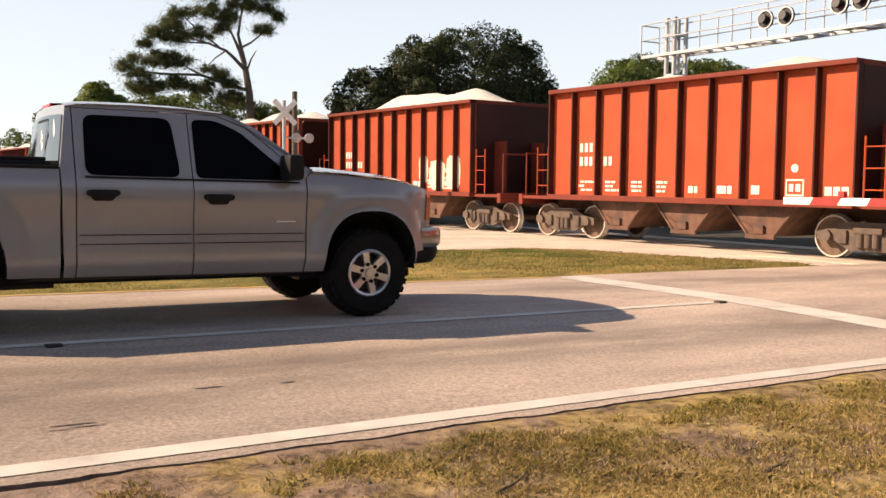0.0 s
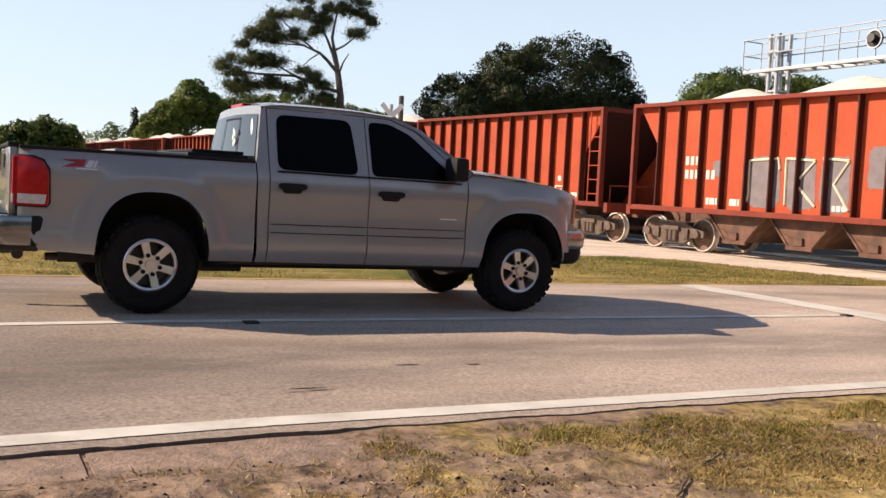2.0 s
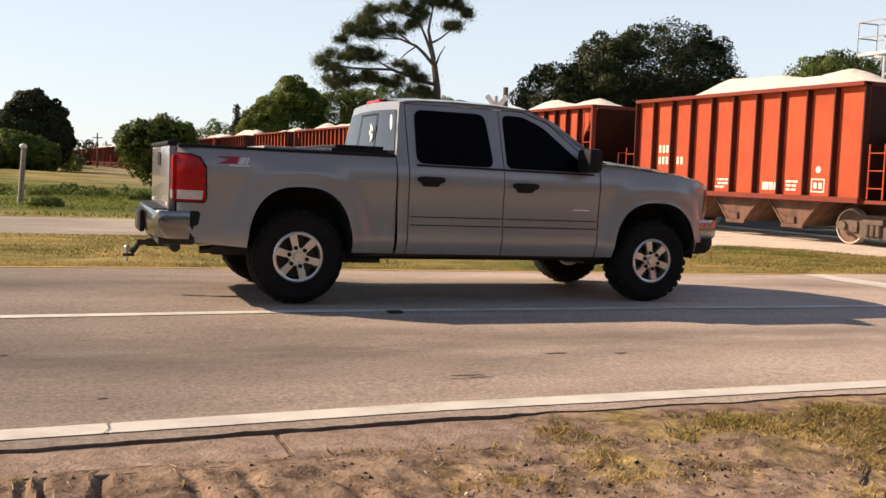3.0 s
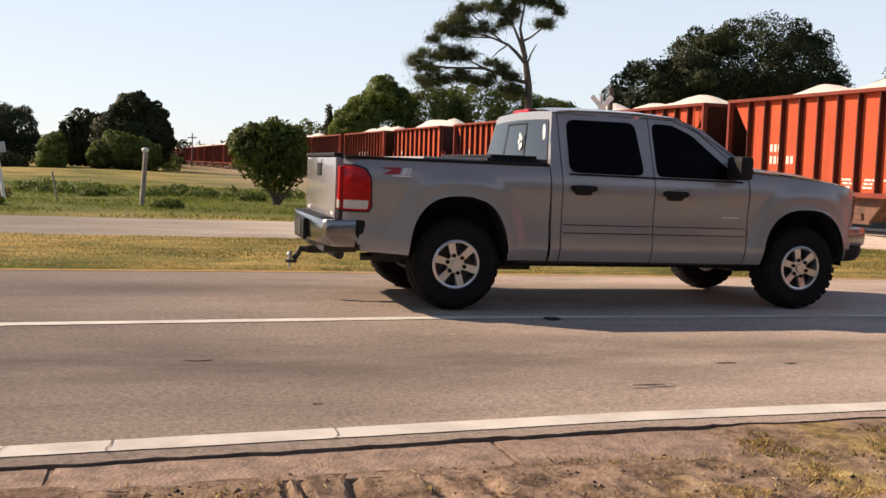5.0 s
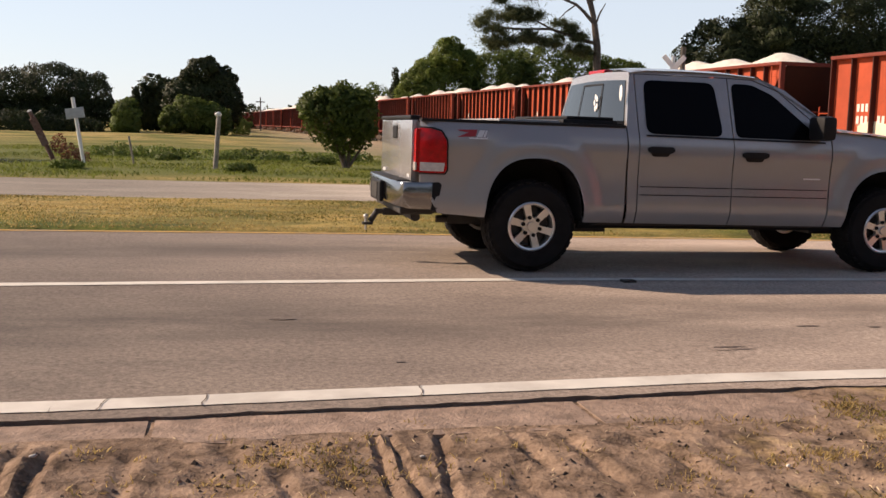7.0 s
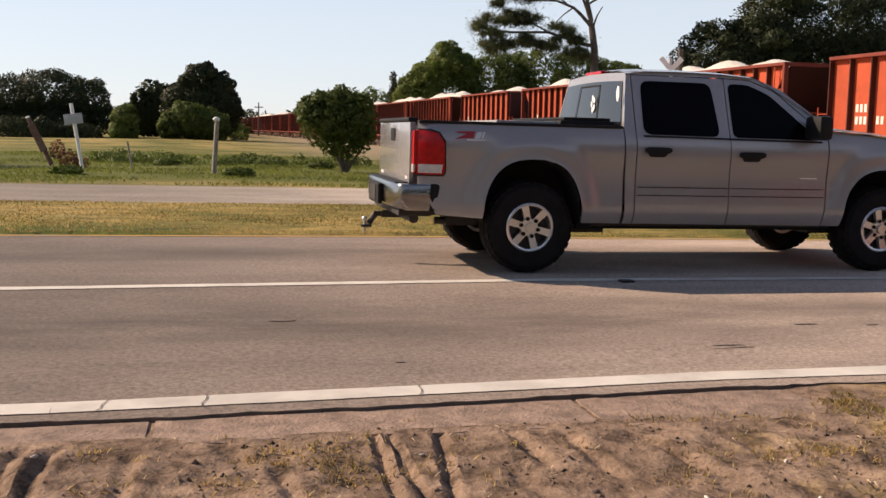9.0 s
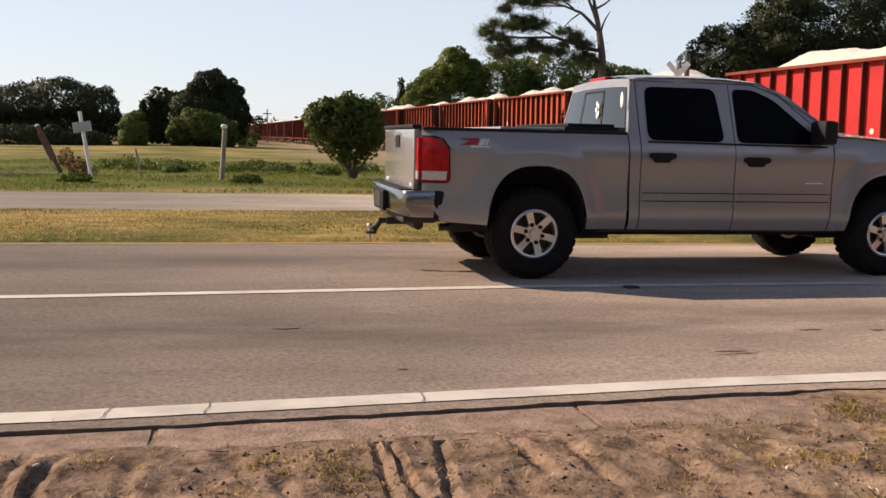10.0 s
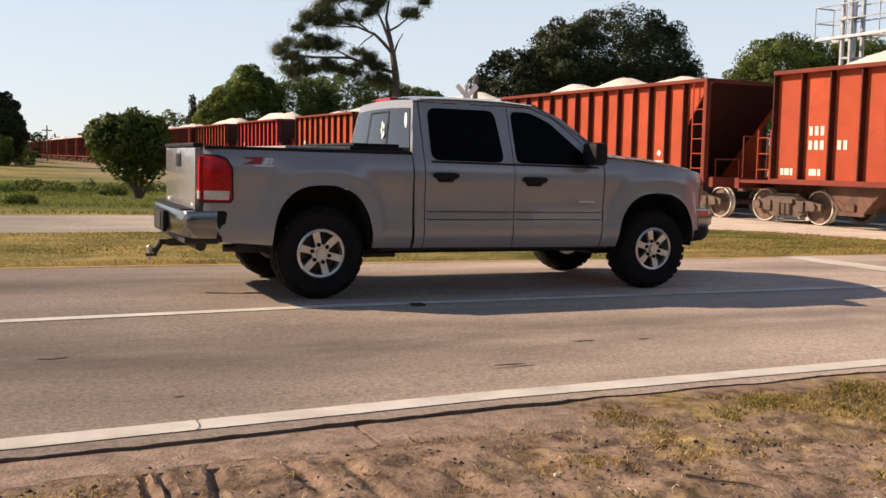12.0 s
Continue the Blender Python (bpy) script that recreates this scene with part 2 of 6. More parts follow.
def car_paint(name, c, rust):
    """Freight-car paint: faded, rust-streaked downwards, a little different from car to car."""
    m, n, l, p = nodes_of(name)
    v = coord(n, l)
    info = n.new("ShaderNodeObjectInfo").outputs["Random"]
    fade = noise_node(n, l, v, 1.1, 5, 0.6)
    col = ramp_node(n, l, fade, [(0.3, tuple(k * 0.8 for k in c)), (0.7, tuple(k * 1.12 for k in c))])
    run = noise_node(n, l, coord(n, l, False, (9.0, 9.0, 0.5)), 1.0, 5, 0.6)
    col = mix_node(n, l, ramp_node(n, l, run, [(0.55, (0, 0, 0)), (0.8, (0.55, 0.55, 0.55))]), col, rust)
    spot = noise_node(n, l, v, 6.0, 6, 0.7)
    col = mix_node(n, l, ramp_node(n, l, spot, [(0.6, (0, 0, 0)), (0.75, (0.5, 0.5, 0.5))]), col, tuple(k * 0.6 for k in rust))
    k = ramp_node(n, l, info, [(0.0, (0.9, 0.88, 0.88)), (1.0, (1.08, 1.06, 1.04))])
    l.new(mix_node(n, l, 1.0, col, k, "MULTIPLY"), p.inputs["Base Color"])
    p.inputs["Roughness"].default_value = 0.7
    p.inputs["Specular IOR Level"].default_value = 0.3
    bump_node(n, l, p, noise_node(n, l, v, 3.0, 3), 0.25, 0.02)
    return m


M["car_orange"] = car_paint("freight_orange", (0.47, 0.075, 0.026), (0.17, 0.05, 0.025))
M["car_red"] = car_paint("freight_bright_red", (0.52, 0.022, 0.022), (0.22, 0.03, 0.025))
# car ends: shade of the gaps between cars put into a near-black paint
M["car_end"] = car_paint("freight_end_shaded", (0.045, 0.013, 0.009), (0.02, 0.011, 0.009))
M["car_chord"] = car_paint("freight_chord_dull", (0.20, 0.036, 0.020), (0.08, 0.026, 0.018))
# side posts much darker than the flank sheets
M["car_post"] = car_paint("freight_post_dark", (0.06, 0.014, 0.009), (0.06, 0.02, 0.014))
M["car_under"] = plain("underframe_rust", (0.15, 0.075, 0.05), 0.9, vary=0.35, scale=4, fine=50, bump=0.4, dirt=(0.06, 0.045, 0.04))
M["bogie"] = plain("cast_steel_dusty", (0.12, 0.085, 0.065), 0.85, vary=0.3, scale=5, fine=60, bump=0.4, dirt=(0.12, 0.08, 0.06))
M["wheel"] = plain("wheel_steel_rust", (0.17, 0.105, 0.075), 0.8, 0.1, vary=0.3, scale=6, bump=0.3)
M["wheel_rim"] = plain("wheel_rim_worn", (0.68, 0.62, 0.54), 0.5, 0.3, vary=0.15, scale=8, bump=0.2)
M["aggregate"] = plain("limestone_gravel", (0.74, 0.69, 0.60), 0.95, vary=0.14, scale=5, fine=26, bump=0.9, dist=0.04)
M["stencil"] = plain("stencil_white", (0.72, 0.66, 0.58), 0.7, vary=0.12, scale=9, bump=0.05)
M["overspray"] = plain("paint_cream_patch", (0.70, 0.64, 0.47), 0.7, vary=0.12, scale=5, bump=0.05)
M["grey_patch"] = plain("paint_grey_patch", (0.19, 0.16, 0.17), 0.7, vary=0.15, scale=5, bump=0.05)
M["rail"] = plain("rail_steel", (0.20, 0.14, 0.11), 0.5, 0.5, vary=0.2, bump=0.2)
M["tie"] = plain("tie_timber", (0.09, 0.07, 0.055), 0.9, vary=0.3, bump=0.5, spread=0.2)
M["ballast"] = plain("ballast_stone", (0.33, 0.28, 0.225), 0.95, vary=0.3, scale=14, fine=40, bump=1.0, dist=0.05)
M["galv"] = plain("steel_galvanised", (0.46, 0.47, 0.48), 0.45, 0.45, vary=0.12, scale=8, bump=0.1)
M["white_paint"] = plain("paint_white_sign", (0.80, 0.79, 0.76), 0.55, vary=0.06, scale=6, bump=0.05)
M["red_paint"] = plain("paint_red_stripe", (0.50, 0.03, 0.025), 0.5, vary=0.1, scale=6, bump=0.05)
M["signal_black"] = plain("signal_black", (0.02, 0.02, 0.022), 0.5, vary=0.1, bump=0.05)
M["signal_red"] = plain("signal_lens_lit", (0.5, 0.02, 0.02), 0.3, bump=0, emit=((1.0, 0.05, 0.03), 3.0))
M["signal_dull"] = plain("signal_lens_unlit", (0.45, 0.42, 0.42), 0.2, bump=0.05)
M["timber_grey"] = plain("timber_weathered", (0.29, 0.255, 0.215), 0.9, vary=0.25, scale=12, fine=80, bump=0.5)
M["pole_dark"] = plain("pole_dark_timber", (0.10, 0.085, 0.07), 0.9, vary=0.25, scale=12, bump=0.4)
M["bark"] = plain("bark", (0.105, 0.083, 0.065), 0.95, vary=0.35, scale=5, fine=30, bump=0.8, dist=0.02)
M["leaf_oak"] = leaf_material("leaf_oak_dark", (0.013, 0.020, 0.007), (0.031, 0.042, 0.012), 0.2)
M["leaf_green"] = leaf_material("leaf_green", (0.045, 0.068, 0.012), (0.14, 0.18, 0.035), 0.4)
M["leaf_pine"] = leaf_material("leaf_pine", (0.035, 0.045, 0.02), (0.12, 0.135, 0.06), 0.45)
M["leaf_bush"] = leaf_material("leaf_bush", (0.035, 0.055, 0.012), (0.12, 0.16, 0.035), 0.4)
M["leaf_rust"] = leaf_material("weed_russet", (0.10, 0.045, 0.025), (0.24, 0.10, 0.055), 0.3)
M["blade_shoulder"] = leaf_material("grass_shoulder_withered", (0.19, 0.135, 0.05), (0.54, 0.40, 0.165), 0.4)
M["blade_olive"] = leaf_material("grass_shoulder_olive", (0.12, 0.105, 0.03), (0.36, 0.29, 0.085), 0.4)
M["blade_dry"] = leaf_material("grass_dry", (0.20, 0.135, 0.045), (0.56, 0.42, 0.17), 0.4)
M["blade_green"] = leaf_material("grass_green", (0.06, 0.062, 0.014), (0.21, 0.19, 0.045), 0.4)
M["blade_verge"] = leaf_material("grass_verge", (0.06, 0.082, 0.015), (0.20, 0.23, 0.045), 0.4)
M["water"] = plain("pond_water", (0.05, 0.06, 0.065), 0.05, vary=0.1, scale=2, fine=6, bump=0.05, spec=0.6)
M["stone_pale"] = plain("litter_pale", (0.62, 0.58, 0.52), 0.9, vary=0.2, bump=0.4)
M["twig"] = plain("twig_dark", (0.08, 0.06, 0.045), 0.9, vary=0.3, bump=0.4)
M["clod"] = plain("soil_clod", (0.15, 0.10, 0.074), 0.95, vary=0.25, bump=0.6)

# ---- mesh helpers ----


def link(name, bm, material, parent=None, label="", smooth=False):
    me = bpy.data.meshes.new(name)
    bmesh.ops.recalc_face_normals(bm, faces=bm.faces)
    bm.to_mesh(me)
    bm.free()
    for mt in material if isinstance(material, (list, tuple)) else (material,):
        me.materials.append(mt)
    if smooth:
        me.shade_smooth()
        me.set_sharp_from_angle(angle=radians(38))
    ob = new(name, me)
    if parent:
        ob.parent = parent
    if label:
        ob["label"] = label
    return ob


def part(name, bm, material, parent, label="", smooth=False):
    return link(name, bm, material, parent, label, smooth)


def thing(name, label, category, m=None, group="", kind=""):
    ob = new(name)
    if m is not None:
        ob.matrix_basis = m
    return tagged(ob, label, category, group, kind)


def nb():
    return bmesh.new()


def box(bm, x0, x1, y0, y1, z0, z1, bevel=0.0):
    r = bmesh.ops.create_cube(bm, size=1.0)
    bmesh.ops.scale(bm, vec=(x1 - x0, y1 - y0, z1 - z0), verts=r["verts"])
    bmesh.ops.translate(bm, vec=((x0 + x1) / 2, (y0 + y1) / 2, (z0 + z1) / 2), verts=r["verts"])
    if bevel:
        es = list({e for v in r["verts"] for e in v.link_edges})
        bmesh.ops.bevel(bm, geom=es, offset=bevel, segments=2, affect="EDGES", profile=0.6)
    return bm


def tube(bm, p0, p1, r0, r1=None, seg=10):
    p0, p1 = Vector(p0), Vector(p1)
    d = p1 - p0
    m = Matrix.Translation((p0 + p1) / 2) @ d.to_track_quat("Z", "Y").to_matrix().to_4x4()
    bmesh.ops.create_cone(bm, cap_ends=True, segments=seg, radius1=r0, radius2=r0 if r1 is None else r1, depth=d.length, matrix=m)
    return bm


def ball(bm, c, r, sx=1, sy=1, sz=1, u=10, v=7):
    bmesh.ops.create_uvsphere(bm, u_segments=u, v_segments=v, radius=r, matrix=Matrix.Translation(c) @ Matrix.Diagonal((sx, sy, sz, 1)))
    return bm


def prism(bm, pts, to3, a0, a1):
    """Extrude the outline pts (u, v) from a0 to a1; to3(u, v, a) gives the place."""
    lo = [bm.verts.new(to3(u, v, a0)) for u, v in pts]
    hi = [bm.verts.new(to3(u, v, a1)) for u, v in pts]
    bm.faces.new(lo)
    bm.faces.new(hi[::-1])
    for i in range(len(pts)):
        j = (i + 1) % len(pts)
        bm.faces.new((lo[i], hi[i], hi[j], lo[j]))
    return bm


def lathe(bm, profile, seg=28, axis="Y"):
    """Turn a closed profile of (radius, along) round an axis."""
    rings = []
    for i in range(seg):
        a = 2 * math.pi * i / seg
        c, s = math.cos(a), math.sin(a)
        rings.append([bm.verts.new((r * c, h, r * s) if axis == "Y" else (r * c, r * s, h)) for r, h in profile])
    k = len(profile)
    for i in range(seg):
        a, b = rings[i], rings[(i + 1) % seg]
        for j in range(k):
            bm.faces.new((a[j], b[j], b[(j + 1) % k], a[(j + 1) % k]))
    return bm


def sheet(bm, xs, ys, f):
    """A grid over xs and ys with f(x, y) giving the place."""
    vs = [[bm.verts.new(f(x, y)) for y in ys] for x in xs]
    for i in range(len(xs) - 1):
        for j in range(len(ys) - 1):
            bm.faces.new((vs[i][j], vs[i + 1][j], vs[i + 1][j + 1], vs[i][j + 1]))
    return bm


def lin(a, b, n):
    return [a + (b - a) * i / (n - 1) for i in range(n)]


def quads(name, verts, faces, material, parent=None):
    me = bpy.data.meshes.new(name)
    me.from_pydata(verts, [], faces)
    me.materials.append(material)
    ob = new(name, me)
    if parent:
        ob.parent = parent
    return ob


# ---- the ground ----


def road_z(x, y):
    z = -0.01 * max(-8.0, min(16.0, x))
    if y < -0.3:
        z -= 0.028 * min(3.6, -0.3 - y)
    return z


def clamp01(v):
    return max(0.0, min(1.0, v))


def far_edge(x):
    return 3.18 - 0.38 * clamp01((x + 1.0) / 9.0)


def island_top(x):
    """The far rim of the grass island between the carriageways."""
    if x < 11.3:
        return 8.1
    return 8.1 - 5.4 * (min(x - 11.3, 2.7) / 2.7) ** 1.5


# wheel ruts in the soil: start x, start y, drift along -y, half width, length
RUTS = (
    (-3.53, -4.12, -0.05, 0.03, 0.9), (-3.4, -4.14, -0.04, 0.026, 0.8), (-3.07, -4.26, -0.06, 0.035, 1.2), (-2.045, -4.10, -0.02, 0.02, 1.4), (-1.985, -4.10, 0.05, 0.02, 1.4),
    (-1.74, -4.10, -0.13, 0.024, 1.3), (-1.43, -4.13, 0.14, 0.03, 0.6), (-1.19, -4.2, 0.1, 0.032, 0.7), (-0.85, -4.35, 0.3, 0.035, 0.6), (-2.5, -4.5, 0.2, 0.03, 0.5),
    (-3.85, -4.1, -0.1, 0.04, 1.0), (-0.45, -4.3, 0.3, 0.04, 0.5),
)


def ground_z(x, y):
    z = road_z(x, max(y, -3.6))
    bumpy = noise.noise((x * 0.9, y * 0.9, 1.7)) * 0.025 + noise.noise((x * 3.1, y * 3.1, 4.0)) * 0.012 + noise.noise((x * 8.3, y * 8.3, 14.0)) * 0.007
    if y < -3.50:
        z = road_z(x, -3.76) - 0.005 - 0.02 * clamp01((0.6 - x) / 0.5) - 0.03 * clamp01((-4.3 - y) / 1.2) + 0.012 * clamp01((-3.95 - y) / 0.15) * clamp01((0.6 - x) / 0.5) + 2.0 * bumpy * clamp01(((-4.15 if x < 0.4 else -3.85) - y) / 0.2)
        # wheel ruts running in from the road
        for rx, ry, lean, wide, long in RUTS:
            d = (x - rx - lean * (ry - y) - 0.012 * noise.noise((y * 7, rx, 0))) / wide
            if abs(d) < 4:
                cut = clamp01((ry - y) / 0.08) * clamp01((y - ry + long) / 0.2)
                z -= (0.023 * math.exp(-d * d) - 0.008 * math.exp(-((abs(d) - 2.0) ** 2) * 1.5)) * cut
        if y < -4.1 and x < 1.2:
            z -= 0.02 * max(0.0, noise.noise((x * 7.0 + y * 2.5, y * 4.0, 6.0)) - 0.1) * clamp01((-4.1 - y) / 0.15) * 2
    elif y < far_edge(x) + 0.05:
        z -= 0.06
    elif x < 14.0 and y < island_top(x):
        z += bumpy * 0.6 + 0.015
    elif y < 13.0 or (x > 9 and y < 20):
        z -= 0.06
    else:
        z += bumpy * 0.6 * clamp01((y - 13.0) / 2)
        z -= 0.55 * math.exp(-(((x + 12.4) / 4.5) ** 2) - ((y - 23.5) / 2.4) ** 2)
        z -= 0.38 * math.exp(-(((y - 30.0 - 0.5 * math.sin(x * 0.7)) / 2.6) ** 2)) * clamp01((x + 9.0) / 3.0) * clamp01((3.5 - x) / 3.0)
        z += 0.25 * clamp01((y - 30) / 30) * clamp01((12 - x) / 20)
    return z


def graded(parts):
    out = []
    for a, b, step in parts:
        n = max(1, round((b - a) / step))
        out += [a + (b - a) * i / n for i in range(n)]
    return out + [parts[-1][1]]


gx = graded(((-900, -200, 100), (-200, -60, 20), (-60, -16, 4), (-16, -5, 0.6), (-5, -4, 0.06), (-4, 0.2, 0.022), (0.2, 2.5, 0.045), (2.5, 7, 0.1), (7, 14, 0.35), (14, 40, 2), (40, 120, 10), (120, 900, 90)))
gy = graded(((-600, -60, 60), (-60, -12, 6), (-12, -7, 0.3), (-7, -5.8, 0.15), (-5.8, -4.0, 0.04), (-4.0, -3.43, 0.07), (-3.43, 2.2, 0.9), (2.2, 9, 0.2), (9, 16, 0.5), (16, 34, 0.7), (34, 90, 5), (90, 1500, 120)))
bm = nb()
sheet(bm, gx, gy, lambda x, y: (x, y, ground_z(x, y)))
ground = link("ground", bm, M["ground"], smooth=True)
tagged(ground, "sandy roadside ground with patchy dry and green grass", "ground", kind="structure")


def slab(name, xs, lo, hi, zf, thick, material, label, category, jag=0.0, rows=10):
    """Paving between the rims lo(x) and hi(x), with a real edge."""
    bm = nb()
    top = []
    for x in xs:
        a, b = lo(x) + jag * noise.noise((x * 3.0, 2.0, 0.5)) + jag * 0.6 * noise.noise((x * 11.0, 5.0, 0.5)), hi(x)
        top.append([bm.verts.new((x, y, zf(x, y))) for y in lin(a, b, rows)])
    for i in range(len(xs) - 1):
        for j in range(rows - 1):
            bm.faces.new((top[i][j], top[i + 1][j], top[i + 1][j + 1], top[i][j + 1]))
        for j in (0, rows - 1):
            low = [bm.verts.new(v.co + Vector((0, -0.008 if j == 0 else 0.02, -thick))) for v in (top[i][j], top[i + 1][j])]
            f = bm.faces.new((top[i][j], low[0], low[1], top[i + 1][j]))
            f.material_index = 1
    ob = link(name, bm, (material, M["asphalt_edge"]))
    return tagged(ob, label, category, kind="structure")


EDGE = ((-8.0, -3.68), (-3.5, -3.61), (0.0, -3.42), (4.2, -3.38), (40.0, -3.48))


def edge_y(x):
    return float(np.interp(x, [p[0] for p in EDGE], [p[1] for p in EDGE]))


rx = graded(((-120, -20, 10), (-20, -6, 0.5), (-6, 4, 0.06), (4, 13, 0.3), (13, 60, 3)))
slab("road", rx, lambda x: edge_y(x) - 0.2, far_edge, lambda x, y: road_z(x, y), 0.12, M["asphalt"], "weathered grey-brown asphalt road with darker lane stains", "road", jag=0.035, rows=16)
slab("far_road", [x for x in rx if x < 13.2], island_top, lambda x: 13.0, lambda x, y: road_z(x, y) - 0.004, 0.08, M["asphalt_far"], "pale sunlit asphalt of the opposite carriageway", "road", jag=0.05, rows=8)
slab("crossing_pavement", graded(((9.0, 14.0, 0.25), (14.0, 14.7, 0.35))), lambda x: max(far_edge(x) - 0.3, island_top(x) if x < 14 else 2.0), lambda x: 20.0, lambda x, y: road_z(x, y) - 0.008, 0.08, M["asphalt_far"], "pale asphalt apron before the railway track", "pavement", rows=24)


def strip(name, pts, width, material, label, broken=()):
    """A painted line along pts, cut at the places in broken."""
    bm = nb()
    (x0, y0), (x1, y1) = pts
    d = Vector((x1 - x0, y1 - y0))
    n = max(2, int(d.length / 0.12))
    side = Vector((-d.y, d.x)).normalized() * width / 2
    for i in range(n):
        a, b = i / n, (i + 1) / n
        ends = []
        for t in (a, b):
            c = Vector((x0, y0)) + d * t
            w = 1 + 0.08 * noise.noise((t * n * 0.9, y0, 3))
            ends.append([(c.x + s * side.x * w, c.y + s * side.y * w) for s in (-1, 1)])
        mid = (Vector((x0, y0)) + d * (a + b) / 2).x
        if any(abs(mid - q) < 0.02 for q in broken):
            continue
        bm.faces.new([bm.verts.new((px, py, road_z(px, py) + 0.005)) for px, py in (ends[0][0], ends[1][0], ends[1][1], ends[0][1])])
    bmesh.ops.remove_doubles(bm, verts=bm.verts, dist=0.0005)
    ob = link(name, bm, material)
    return tagged(ob, label, "road marking", kind="structure")


for a, b in zip(((-60, -3.7),) + EDGE[1:-1], EDGE[1:]):
    strip("edge_line", (a, b), 0.165, M["paint_white"], "solid white painted line along the road edge")
for a, b in (((-60, -0.62), (-4.2, -0.58)), ((-4.2, -0.58), (0.0, -0.38)), ((0.0, -0.38), (7.75, -0.42))):
    strip("lane_line", (a, b), 0.12, M["paint_white"], "thin white painted lane line, worn")
strip("far_edge_line", ((-60, 3.06), (-1.0, 3.06)), 0.1, M["paint_yellow"], "faded yellow painted line along the far road edge")
strip("far_edge_line", ((-1.0, 3.06), (8.0, 2.68)), 0.1, M["paint_yellow"], "faded yellow painted line along the far road edge")
strip("stop_line", ((8.4, -3.3), (8.12, 2.68)), 0.55, M["paint_white"], "wide white painted stop line across the road")

# broken concrete strip beside the asphalt
strip_thing = thing("concrete_strip", "old cracked concrete strip between asphalt edge and soil", "concrete strip", kind="structure")
cuts = [-14.0, -11.5, -9.4, -7.0, -5.2, -3.03, -0.93, 0.55]
for a, b in zip(cuts, cuts[1:]):
    bm = nb()
    n = 14
    outline = [(lin(a + 0.015, b - 0.015, n)[i], edge_y(lin(a, b, n)[i]) - 0.222 + 0.012 * noise.noise((a + i * 0.6, 1, 1))) for i in range(n)]
    far = [(lin(b - 0.015, a + 0.015, n)[i], -4.15 + 0.05 * noise.noise((b + i * 0.5, 3, 1)) + (0.28 * clamp01((lin(b, a, n)[i] - 0.1) / 0.45))) for i in range(n)]
    prism(bm, outline + far, lambda u, v, w: (u, v, road_z(u, -3.8) - 0.014 + w + 0.006 * noise.noise((u * 5, v * 5, 2))), -0.09, 0.0)
    part("slab", bm, M["concrete"], strip_thing)

# ---- the pickup truck ----
truck = thing("pickup_truck", "pewter silver crew-cab pickup truck waiting on the asphalt road", "truck", pose(0, 0, 0, 0, 0.57, 0))
TW = 2.03
ARCHES = ((0.01, 0.42), (3.645, 0.40))


def smooth01(v):
    v = clamp01(v)
    return v * v * (3 - 2 * v)


def body_y(x, z):
    if z < 0.62:
        y = 0.06 * ((0.62 - z) / 0.17) ** 2
    elif z < 1.12:
        y = 0.012 * math.sin((z - 0.62) / 0.5 * math.pi)
    elif z < 1.32:
        y = 0.055 * ((z - 1.12) / 0.20) ** 2
    else:
        y = 0.055 + (z - 1.32) * 0.37
    y -= 0.012 * math.exp(-(((z - 0.76) / 0.025) ** 2)) if 1.0 < x < 3.0 else 0
    for cx, cz in ARCHES:
        r = ((abs(x - cx) / 0.455) ** 2.5 + (max(0.0, z - cz) / 0.59) ** 2.5) ** 0.4
        y -= 0.027 * smooth01((1.47 - r) / 0.26) + 0.016 * smooth01((1.13 - r) / 0.12)
    y += 0.30 * max(0.0, (x - 4.06) / 0.4) ** 2
    y += 0.06 * max(0.0, (-0.88 - x) / 0.16) ** 2
    return y


def arch(cx, cz, a, h, z0, z1, n=26):
    """From the right foot over the top to the left foot."""
    out = []
    for i in range(n + 1):
        t = math.pi * i / n
        c, s = math.cos(t), math.sin(t)
        out.append((cx + a * math.copysign(abs(c) ** 0.78, c), cz + h * abs(s) ** 0.78))
    out[0] = (out[0][0], z0)
    out[-1] = (out[-1][0], z1)
    return out


def rounded(pts, r, n=4):
    """The outline with its corners rounded off."""
    out = []
    for i, p in enumerate(pts):
        p, a, b = Vector(p), Vector(pts[i - 1]), Vector(pts[(i + 1) % len(pts)])
        k = min(r, (a - p).length * 0.45, (b - p).length * 0.45)
        q0, q1 = p + (a - p).normalized() * k, p + (b - p).normalized() * k
        for j in range(n + 1):
            t = j / n
            v = q0 * (1 - t) ** 2 + p * 2 * t * (1 - t) + q1 * t * t
            out.append((v.x, v.y))
    return out


